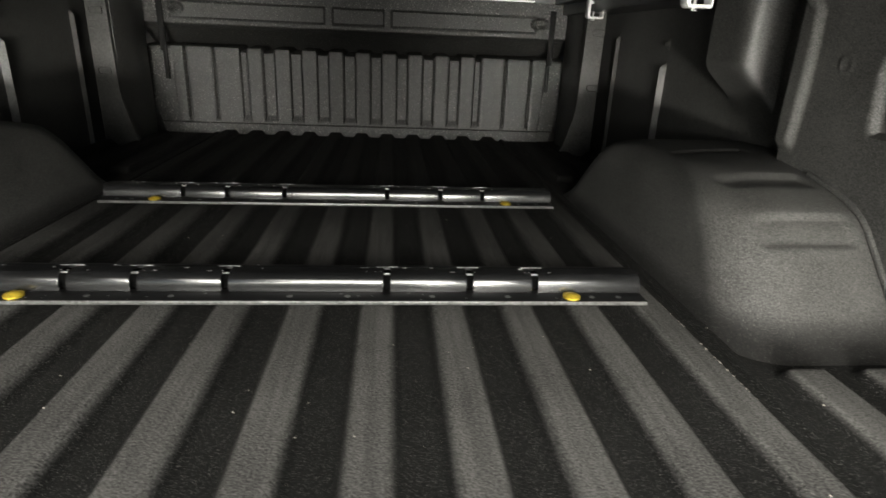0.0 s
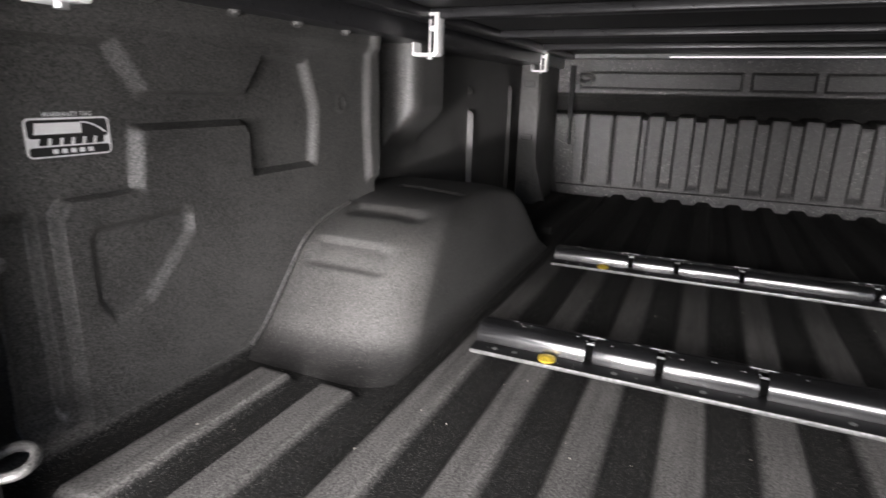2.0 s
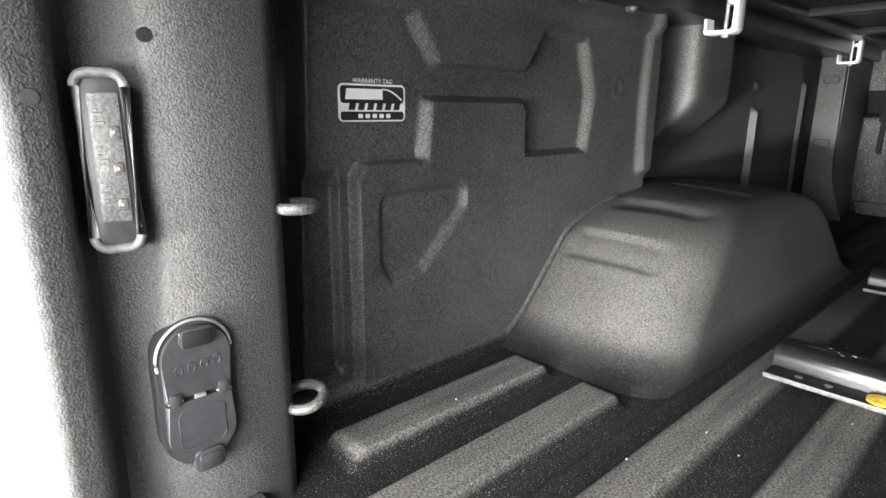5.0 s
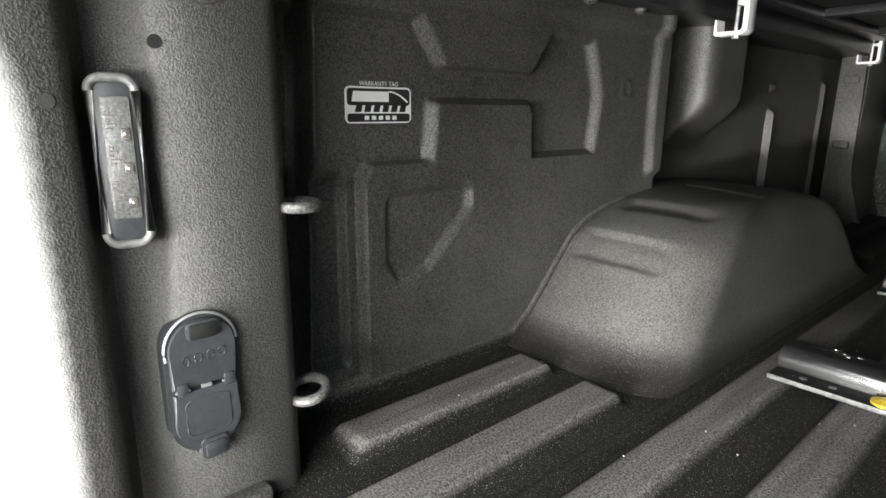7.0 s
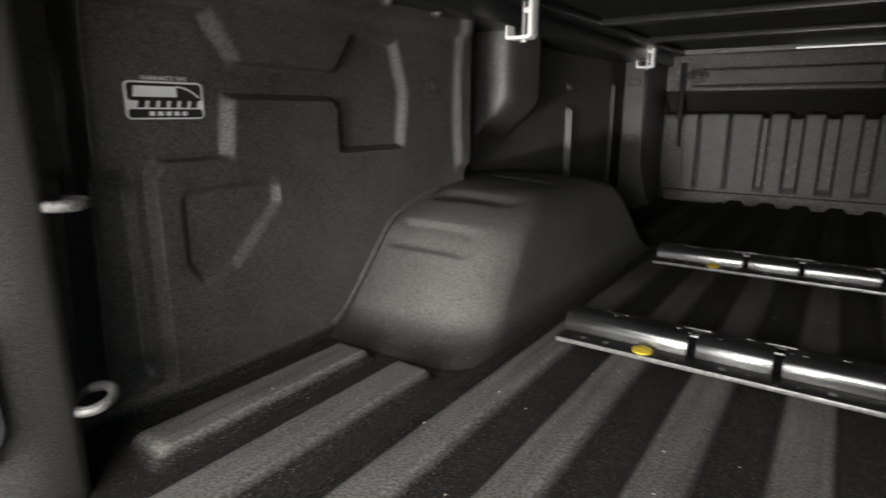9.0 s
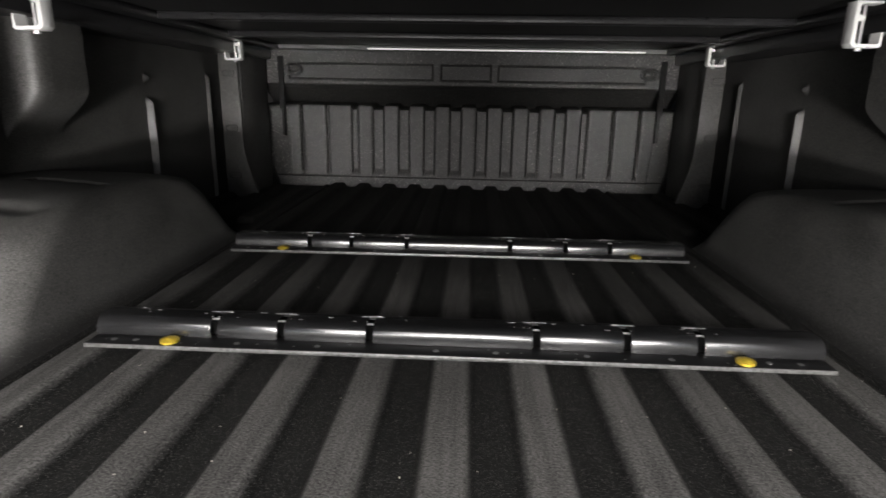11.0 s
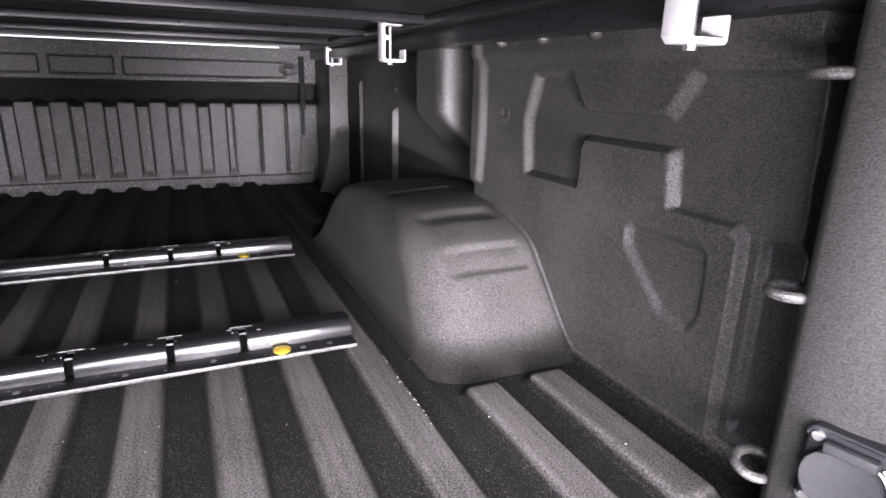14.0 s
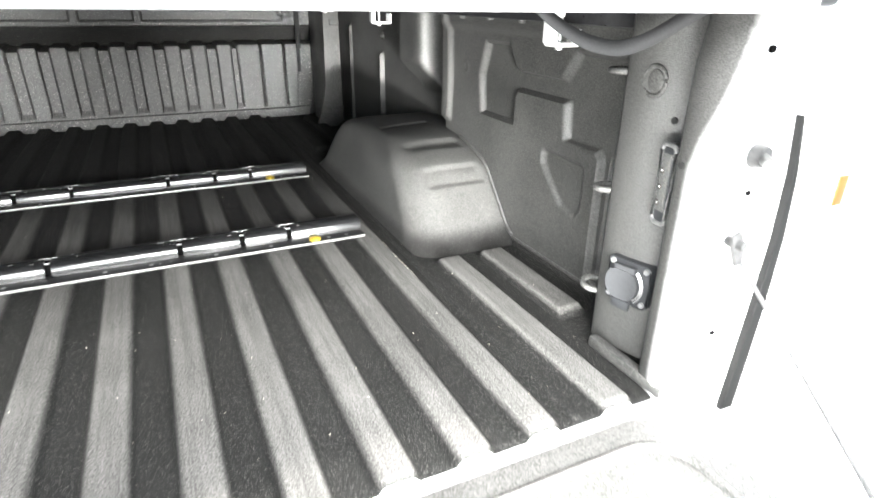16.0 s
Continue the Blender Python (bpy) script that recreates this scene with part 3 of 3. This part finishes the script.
# ---------------------------------------------------------------- cargo lamps
def cargo_lamp(s):
    cy, cz, x = 0.4705, 0.2765, 0.703 if s < 0 else 0.711
    ob = thing("cargo_lamp", (XC + s * x, cy, cz), "slim clear cargo lamp in a black housing, unlit", "lamp", "cargo lamps")
    part("housing", prism(bmesh.new(), rounded(cy, cz, 0.029, 0.110, 0.008), "x", XC + s * (x - 0.006), XC + s * (x + 0.045), 0.002), PLASTIC, ob)
    rim = bmesh.new()
    tube(rim, [(XC + s * (x - 0.0072), y, z) for y, z in rounded(cy, cz, 0.0262, 0.1072, 0.008)], 0.0030, 12, True)
    part("rim", rim, RIM, ob, "worn satin grey rim")
    part("face_plate", prism(bmesh.new(), rounded(cy, cz, 0.0220, 0.1030, 0.005), "x", XC + s * (x - 0.0072), XC + s * (x - 0.004), 0.0008), PLASTIC, ob)
    lens = part("lens", prism(bmesh.new(), rounded(cy + 0.0006, cz + 0.003, 0.0165, 0.078, 0.0012), "x", XC + s * (x - 0.0086), XC + s * (x - 0.006), 0.0006), LENS, ob, "clear ribbed lens")
    for k in range(3):
        z = cz - 0.0255 + 0.0222 * k
        part("diode", boxed(sorted((XC + s * (x - 0.0098), XC + s * (x - 0.0084))), (cy + 0.0022, cy + 0.0078), (z - 0.0038, z + 0.0036), 0.0005), DIODE, lens)
        chip = bmesh.new()
        bmesh.ops.create_uvsphere(chip, u_segments=10, v_segments=6, radius=0.0011, matrix=Matrix.Translation((XC + s * (x - 0.0098), cy + 0.0048, z)))
        part("diode_chip", chip, SILVER, lens, "tiny bright diode chip")
        for i in range(5):
            reach = (0.0036, 0.0060, 0.0026, 0.0052, 0.0030)[i]
            zz = z + 0.0022 + 0.0026 * i
            part("prism_ridge", boxed(sorted((XC + s * (x - 0.0095), XC + s * (x - 0.0084))), (cy - 0.0058, cy - 0.0058 + reach), (zz, zz + 0.0015), 0.0003, 1), PRISM, lens)
    ob.rotation_euler[2] = radians(-14 if s < 0 else -8)      # each lamp sits a little turned in its hollow


for s in (-1, 1):
    cargo_lamp(s)

# ---------------------------------------------------------------- power outlet, oval, with two hinged lids
x0 = XC - 0.697
oy, oz = 0.5062, 0.110
out = thing("power_outlet", (x0, oy, oz), "oval grey plastic outlet cover with two closed lids", "outlet")
part("base", prism(bmesh.new(), rounded(oy, oz, 0.0535, 0.112, 0.0265, 12), "x", x0 - 0.012, x0 + 0.003, 0.002), PLASTIC, out)
arc = [(x0 + 0.0032, oy + 0.0262 * math.cos(radians(a)), oz + 0.0295 + 0.0262 * math.sin(radians(a))) for a in range(2, 195, 8)]
part("chrome_rim", tube(bmesh.new(), arc, 0.0011, 8), SILVER, out, "bright chrome rim")
shape = rounded(oy, oz, 0.0475, 0.104, 0.0235, 12)


def half_oval(up, z_cut):
    pts = [p for p in shape if (p[1] > oz) == up] + [(oy - 0.02375, z_cut), (oy + 0.02375, z_cut)]
    mid = oz + (0.024 if up else -0.024)
    return sorted(pts, key=lambda p: math.atan2(p[1] - mid, p[0] - oy))


lid = part("upper_lid", prism(bmesh.new(), half_oval(True, 0.1106), "x", x0 + 0.003, x0 + 0.0075, 0.0018), PLASTIC, out)
part("tab_frame", prism(bmesh.new(), rounded(oy + 0.001, 0.1545, 0.0245, 0.0135, 0.004), "x", x0 + 0.0075, x0 + 0.0092, 0.0008), PLASTIC, lid)
part("finger_tab", prism(bmesh.new(), rounded(oy + 0.001, 0.1535, 0.0205, 0.0115, 0.002), "x", x0 + 0.0092, x0 + 0.0100, 0.0004), RUBBER, lid, "dark recessed finger grip")
for k in range(4):
    mark = bmesh.new()
    y, z = oy - 0.0130 + 0.0088 * k, 0.1320 + 0.0006 * k
    tube(mark, [(x0 + 0.0076, y + 0.0026 * math.cos(a), z + 0.0036 * math.sin(a)) for a in [2 * math.pi * i / 14 for i in range(14)]], 0.00035, 6, True)
    part("raised_mark", mark, PLASTIC, lid)
lid = part("lower_lid", prism(bmesh.new(), half_oval(False, 0.1078), "x", x0 + 0.003, x0 + 0.0080, 0.0018), PLASTIC, out)
part("latch_tab", prism(bmesh.new(), rounded(oy + 0.002, 0.0580, 0.0205, 0.0170, 0.003), "x", x0 + 0.001, x0 + 0.0096, 0.0012), PLASTIC, lid)
part("latch_grip", prism(bmesh.new(), rounded(oy + 0.002, 0.0575, 0.0150, 0.0115, 0.0015), "x", x0 + 0.0096, x0 + 0.0106, 0.0005), PLASTIC, lid)
border = bmesh.new()
tube(border, [(x0 + 0.0080, y, z) for y, z in rounded(oy, 0.0860, 0.0330, 0.0300, 0.006)], 0.0004, 6, True)
part("raised_border", border, PLASTIC, lid)
for y in (oy - 0.0170, oy + 0.0170):
    part("hinge", prism(bmesh.new(), rounded(y, 0.1105, 0.0078, 0.0095, 0.0018), "x", x0 + 0.003, x0 + 0.0086, 0.0006), PLASTIC, out)
    part("hinge_pin", rod(bmesh.new(), (x0 + 0.0070, y - 0.0052, 0.1088), (x0 + 0.0070, y + 0.0052, 0.1088), 0.0009, 8), SILVER, out, "steel hinge pin")
part("spring", rod(bmesh.new(), (x0 + 0.0068, oy - 0.0036, 0.1092), (x0 + 0.0068, oy + 0.0036, 0.1092), 0.0016, 10), SILVER, out, "small steel spring")

# ---------------------------------------------------------------- trailer socket, square plate with a round lid
x1, sy, sz = XC + 0.7195, 0.517, 0.1085
sock = thing("trailer_socket", (x1, sy, sz), "black square socket plate with a closed round lid", "socket")
part("plate", prism(bmesh.new(), rounded(sy, sz, 0.074, 0.072, 0.009), "x", x1 - 0.005, x1 + 0.012, 0.002), PLASTIC, sock)
part("rim", tube(bmesh.new(), [(x1 - 0.006, y, z) for y, z in rounded(sy, sz, 0.071, 0.069, 0.008)], 0.0018, 6, True), PLASTIC, sock)
disc = [(sy + 0.006 + 0.0275 * math.cos(a), min(sz - 0.002 + 0.0275 * math.sin(a), sz + 0.0205)) for a in [2 * math.pi * k / 40 for k in range(40)]]
lid = part("round_lid", prism(bmesh.new(), disc, "x", x1 - 0.0155, x1 - 0.005, 0.002), DULL, sock)
part("hinge_strap", boxed((x1 - 0.0150, x1 - 0.006), (sy - 0.014, sy + 0.022), (sz + 0.0190, sz + 0.0285), 0.002), DULL, lid)
part("lid_tab", boxed((x1 - 0.0175, x1 - 0.011), (sy - 0.013, sy + 0.017), (sz - 0.042, sz - 0.0270), 0.002), PLASTIC, lid)
for r in (0.0300, 0.0335):
    ring = [(x1 - 0.009, sy + 0.006 + r * math.cos(radians(a)), sz - 0.002 + r * math.sin(radians(a))) for a in range(132, 232, 6)]
    part("spring_ring", tube(bmesh.new(), ring, 0.0011, 6), SILVER, sock, "steel hinge spring")
for y in (sy - 0.0285, sy + 0.0285):
    for z in (sz - 0.0275, sz + 0.0275):
        part("screw", rod(bmesh.new(), (x1 - 0.0035, y, z), (x1 - 0.009, y, z), 0.0048, 14, 0.0038), SILVER, sock, "steel screw")
sock.rotation_euler[2] = radians(13)


# ---------------------------------------------------------------- warranty sticker
def flat(poly, x, thick=0.0004):
    return prism(bmesh.new(), poly, "x", x, x + thick)


xt = XC - 0.819 + 0.002
ym, zm, tw, th = 0.7545, 0.316, 0.088, 0.039
tag = thing("warranty_sticker", (xt, ym, zm), "black and white printed sticker on the liner", "sticker")
part("white_backing", flat(rounded(ym, zm, tw, th, 0.006), xt), PRINT, tag)
part("black_top", flat(rounded(ym, zm + 0.0085, tw - 0.005, 0.018, 0.004), xt + 0.0006), INK, tag)
part("black_band", flat(rounded(ym, zm - 0.0135, tw - 0.005, 0.009, 0.003), xt + 0.0006), INK, tag)
shell = [(ym - 0.036, zm + 0.0035), (ym - 0.034, zm + 0.0145), (ym + 0.012, zm + 0.0145), (ym + 0.012, zm + 0.0035)]
part("printed_shape", flat(shell, xt + 0.0012), PRINT, tag)
part("printed_line", tube(bmesh.new(), [(xt + 0.0012, ym + 0.012 + 0.026 * k / 8, zm + 0.0145 - 0.011 * (k / 8) ** 2) for k in range(9)], 0.0009, 6), PRINT, tag)
for k in range(6):
    y = ym - 0.032 + 0.0118 * k
    part("printed_bar", flat([(y, zm - 0.0075), (y + 0.008, zm - 0.0075), (y + 0.010, zm + 0.0005), (y + 0.002, zm + 0.0005)], xt + 0.0006), INK, tag)
for k in range(5):
    y = ym - 0.020 + 0.0092 * k
    part("printed_bar", flat([(y, zm - 0.0158), (y + 0.0055, zm - 0.0158), (y + 0.0055, zm - 0.0115), (y, zm - 0.0115)], xt + 0.0012), PRINT, tag)
curve = bpy.data.curves.new("printed_words", "FONT")
curve.body, curve.size, curve.align_x, curve.extrude = "WARRANTY TAG", 0.0066 * S, "CENTER", 0.0001
words = new("printed_words", curve)
words.data.materials.append(PRINT)
words.parent = tag
words.matrix_local = Matrix.Translation((0.0008 * S, 0, 0.0205 * S)) @ Matrix(((0, 0, 1, 0), (1, 0, 0, 0), (0, 1, 0, 0), (0, 0, 0, 1)))


# ---------------------------------------------------------------- hitch mounting rails
SLOTS = (-0.328, -0.235, -0.112, 0.115, 0.236, 0.333)


def hitch_rail():
    ob = thing("hitch_rail", (0, 0, 0), "scuffed black steel hitch mounting rail bolted to the floor", "hitch rail", "hitch rails")
    half = 0.4935
    part("base_flange", boxed((-half, half), (-0.028, 0.010), (0.003, 0.009), 0.0012), FLANGE, ob)
    part("worn_edge", boxed((-half, half), (-0.0298, -0.0282), (0.003, 0.0085), 0.0005), BARE, ob, "bare worn front edge")
    part("back_rail", boxed((-half, half), (0.036, 0.048), (0.003, 0.033), 0.003), FLANGE, ob)
    section = [(0.0, 0.0095), (0.0355, 0.0095), (0.0355, 0.034), (0.0155, 0.034), (0.0115, 0.0334), (0.0080, 0.0318), (0.0050, 0.0292), (0.0028, 0.0258), (0.0014, 0.0215), (0.0006, 0.016)]
    ends = [-half] + [v for c in SLOTS for v in (c - 0.0048, c + 0.0048)] + [half]
    for a, b in zip(ends[::2], ends[1::2]):
        part("bar", prism(bmesh.new(), section, "x", a, b, 0.0012), STEEL, ob)
    for c in SLOTS:
        part("slot_edge", boxed((c - 0.016, c + 0.016), (0.0345, 0.0362), (0.034, 0.0350), 0.0004), BARE, ob, "bare steel slot edge")
    for c in SLOTS:
        part("slot_lip", boxed((c - 0.0046, c + 0.0046), (0.0120, 0.0145), (0.0310, 0.0336), 0.0006), BARE, ob, "bare steel at the slot top")
        # black block set inside each slot in place of its shade
        part("slot_shade", boxed((c - 0.0046, c + 0.0046), (0.0105, 0.0352), (0.0096, 0.0300)), HOLE, ob, "black filler for the slot's shade")
    for c in (-0.382, 0.384):
        bolt = bmesh.new()
        rod(bolt, (c, -0.015, 0.0088), (c, -0.015, 0.0120), 0.0125, 24)
        rod(bolt, (c, -0.015, 0.0120), (c, -0.015, 0.0150), 0.0105, 24, 0.006)
        part("bolt", bolt, BRASS, ob, "yellow zinc-plated bolt head")
    rng = random.Random(7)
    for c in (-0.46, -0.43, -0.29, -0.18, -0.02, 0.06, 0.18, 0.29, 0.415, 0.455):
        part("rivet_hole", rod(bmesh.new(), (c, -0.014, 0.0088), (c, -0.014, 0.0094), 0.0042, 12), BARE, ob)
    for k in range(14):
        x, y = rng.uniform(-half, half), rng.uniform(0.025, 0.043)
        part("paint_chip", boxed((x, x + rng.uniform(0.002, 0.010)), (y, y + 0.0016), (0.0338, 0.0344)), BARE, ob)
    for k in range(22):
        x, y = rng.uniform(-half, half), rng.uniform(-0.026, -0.003)
        part("paint_chip", boxed((x, x + rng.uniform(0.001, 0.004)), (y, y + 0.0014), (0.0088, 0.0093)), BARE, ob)
    for c in SLOTS:
        for k in range(3):
            x = c + rng.uniform(-0.03, 0.03)
            part("paint_chip", boxed((x, x + rng.uniform(0.001, 0.005)), (0.0165, 0.0178), (0.0338, 0.0344)), BARE, ob)
    return ob


rail = hitch_rail()
copy_thing(rail, pose(-0.004 * S, 1.616 * S, 0, 0, 0, 0.6))
rail.matrix_basis = pose(0, 1.118 * S, 0)


# ---------------------------------------------------------------- cover over the bed
cover = thing("bed_cover", (0, 0, 0), "black folding bed cover on cross bows, closed", "bed cover")
part("cover_panel", boxed((XC - 0.80, XC + 0.80), (0.37, 2.64), (0.515, 0.53), 0.003), VINYL, cover)
for y in (0.59, 0.98, 1.385, 1.775, 2.165):
    part("cross_bow", boxed((XC - 0.73, XC + 0.73), (y - 0.014, y + 0.016), (0.4965, 0.5145), 0.0035, 3), BLACK, cover, sharp=60)
for s in (-1, 1):
    part("side_rail", boxed(sorted((XC + s * 0.708, XC + s * 0.748)), (0.40, 2.62), (0.495, 0.5145), 0.003), BLACK, cover)
part("front_header", boxed((XC - 0.75, XC + 0.75), (2.605, 2.640), (0.4985, 0.514), 0.003), HEADER, cover, "grey aluminium front bar")
part("rear_header", boxed((XC - 0.74, XC + 0.74), (0.345, 0.372), (0.490, 0.55), 0.006, 3), WHITE, cover, "pale rear header rail")
for s in (-1, 1):
    part("corner_cap", boxed(sorted((XC + s * 0.741, XC + s * 0.775)), (0.347, 0.40), (0.497, 0.545), 0.008, 3), PLASTIC, cover)


# webbing strap that hangs in a slack loop under the cover
strap_line = [(0.50, 0.505, 0.499), (0.54, 0.507, 0.474), (0.585, 0.510, 0.455), (0.635, 0.513, 0.446), (0.665, 0.503, 0.453), (0.684, 0.482, 0.470), (0.690, 0.455, 0.487), (0.690, 0.430, 0.499)]
web = thing("webbing_strap", (0.50, 0.505, 0.495), "slack grey webbing strap hanging under the bed cover", "strap")
steps = [k / 6 for k in range(6 * (len(strap_line) - 1) + 1)]


def along(t):
    k = min(int(t), len(strap_line) - 2)
    p = [Vector(strap_line[min(max(i, 0), len(strap_line) - 1)]) for i in (k - 1, k, k + 1, k + 2)]
    f = t - k
    return 0.5 * (2 * p[1] + (p[2] - p[0]) * f + (2 * p[0] - 5 * p[1] + 4 * p[2] - p[3]) * f * f + (3 * p[1] - p[0] - 3 * p[2] + p[3]) * f ** 3)


part("webbing", sheet(steps, (-1, 1), lambda t, v: along(t) + Vector((0, 0.003 * v, 0.009 * v))), WEBBING, web, solid=0.0015)


def clamp():
    ob = thing("rail_clamp", (0, 0, 0), "bright cast aluminium clamp hooked under the bed rail", "clamp", "rail clamps")
    j = [(0.0, 0.075), (0.0, 0.006), (0.006, 0.0), (0.049, 0.0), (0.052, 0.003), (0.052, 0.025), (0.0475, 0.025), (0.0475, 0.005), (0.010, 0.005), (0.0065, 0.009), (0.0065, 0.043), (0.018, 0.044), (0.018, 0.050), (0.0065, 0.052), (0.0065, 0.0705), (0.044, 0.0705), (0.044, 0.075)]
    part("hook", prism(bmesh.new(), j, "y", 0.0, 0.028, 0.0008), CLAMP, ob)
    bolt = rod(bmesh.new(), (0.022, 0.014, -0.003), (0.022, 0.014, 0.07), 0.0032, 12)
    rod(bolt, (0.022, 0.014, -0.005), (0.022, 0.014, 0.0), 0.006, 6)
    part("clamp_bolt", bolt, SILVER, ob)
    return ob


first = clamp()
places = [(1, 0.672, 0.700, 0.432), (1, 0.658, 1.475, 0.431), (1, 0.732, 2.28, 0.440), (-1, 0.676, 0.672, 0.430), (-1, 0.690, 1.365, 0.431), (-1, 0.728, 2.285, 0.438)]
for i, (s, x, y, z) in enumerate(places):
    m = pose(S * (XC + s * x), S * y, S * z) if s > 0 else pose(S * (XC - x), S * (y + 0.028), S * z, 0, 0, 180)
    if i:
        copy_thing(first, m)
    else:
        first_pose = m
first.matrix_basis = first_pose

# ---------------------------------------------------------------- tailgate, lowered
gate = thing("tailgate", (XC, 0.36, -0.012), "lowered white tailgate with a black liner-coated inner panel", "tailgate")
part("body", boxed((XC - 0.73, XC + 0.73), (-0.18, 0.352), (-0.075, -0.012), 0.012, 3), WHITE, gate)
part("hinge_edge", boxed((XC - 0.672, XC + 0.672), (0.353, 0.386), (-0.06, -0.013), 0.004), WHITE, gate)
part("inner_panel", prism(bmesh.new(), rounded(XC, 0.121, 1.336, 0.50, 0.075, 10), "z", -0.0118, -0.002, 0.004), LINER, gate)
part("panel_bead", tube(bmesh.new(), [(x, y, -0.002) for x, y in rounded(XC, 0.119, 1.25, 0.418, 0.06, 10)], 0.007, 8, True), LINER, gate)
for s in (-1, 1):
    cable = thing("tailgate_cable", (XC + s * 0.72, 0.36, 0.235), "grey steel tailgate cable with a flat end fitting", "cable", "tailgate cables")
    part("wire", tube(bmesh.new(), [(XC + s * 0.714, 0.345, 0.214), (XC + s * 0.734, 0.17, 0.040), (XC + s * 0.740, 0.085, -0.045)], 0.0028, 8), CABLE, cable)
    end = prism(bmesh.new(), [(XC + s * a, b) for a, b in ((0.690, 0.250), (0.704, 0.256), (0.718, 0.236), (0.719, 0.212), (0.708, 0.210), (0.698, 0.23))], "y", 0.346, 0.351, 0.001)
    part("end_fitting", end, CABLE, cable)
    part("stud", rod(bmesh.new(), (XC + s * 0.703, 0.362, 0.240), (XC + s * 0.703, 0.338, 0.240), 0.006, 14), CABLE, cable)
    striker = thing("latch_striker", (XC + s * 0.725, 0.358, 0.351), "steel latch pin on the white pillar", "striker", "latch strikers")
    part("washer", rod(bmesh.new(), (XC + s * 0.716, 0.361, 0.342), (XC + s * 0.716, 0.348, 0.342), 0.015, 24, 0.012), CABLE, striker)
    part("pin", rod(bmesh.new(), (XC + s * 0.716, 0.352, 0.342), (XC + s * 0.694, 0.326, 0.341), 0.0065, 16), CABLE, striker)
    lamp = thing("tail_lamp", (XC + s * 0.88, 0.37, 0.18), "pale tail lamp with an amber reflector at the bed corner", "tail lamp", "tail lamps")
    edge = [(0.766, 0.385), (0.777, 0.315), (0.779, 0.233), (0.772, 0.134), (0.758, -0.023)]
    shape = edge + [(0.90, -0.03), (0.945, 0.05), (0.945, 0.36), (0.93, 0.385)]
    part("lens", prism(bmesh.new(), [(XC + s * (a + 0.008), b) for a, b in shape], "y", 0.352, 0.44, 0.006), WHITE, lamp)
    part("reflector", boxed(sorted((XC + s * 0.874, XC + s * 0.892)), (0.349, 0.353), (0.262, 0.302), 0.001), AMBER, lamp, "amber reflector")
    # solid dark strip stands in for the shaded gap beside the lamp
    widths = (0.003, 0.008, 0.013, 0.019, 0.022)
    outline = [(XC + s * (a - 0.002), b) for a, b in edge] + [(XC + s * (a - 0.002 + w), b) for (a, b), w in zip(edge[::-1], widths[::-1])]
    gap = prism(bmesh.new(), outline, "y", 0.348, 0.358, 0.0006)
    part("gap_strip", gap, RUBBER, lamp, "dark strip in place of the gap beside the lamp")

# ---------------------------------------------------------------- grit on the floor
rng = random.Random(3)
grit = bmesh.new()
for k in range(110):
    x, y = rng.uniform(-0.74, 0.74), rng.uniform(0.42, 1.05) if k < 85 else rng.uniform(1.18, 1.6)
    r = rng.uniform(0.0004, 0.0010)
    bmesh.ops.create_icosphere(grit, subdivisions=1, radius=r, matrix=Matrix.Translation((x, y, floor_height(x, y) + r * 0.6)))
for k in range(34):
    x, y = 0.5235 + rng.gauss(0, 0.002), rng.uniform(0.86, 1.12)
    r = rng.uniform(0.0003, 0.0011)
    bmesh.ops.create_icosphere(grit, subdivisions=1, radius=r, matrix=Matrix.Translation((x, y, floor_height(x, y) + r * 0.3)))
tagged(part("grit", grit, GRIT), "scattered pale grit on the bed floor", "grit", kind="stuff")
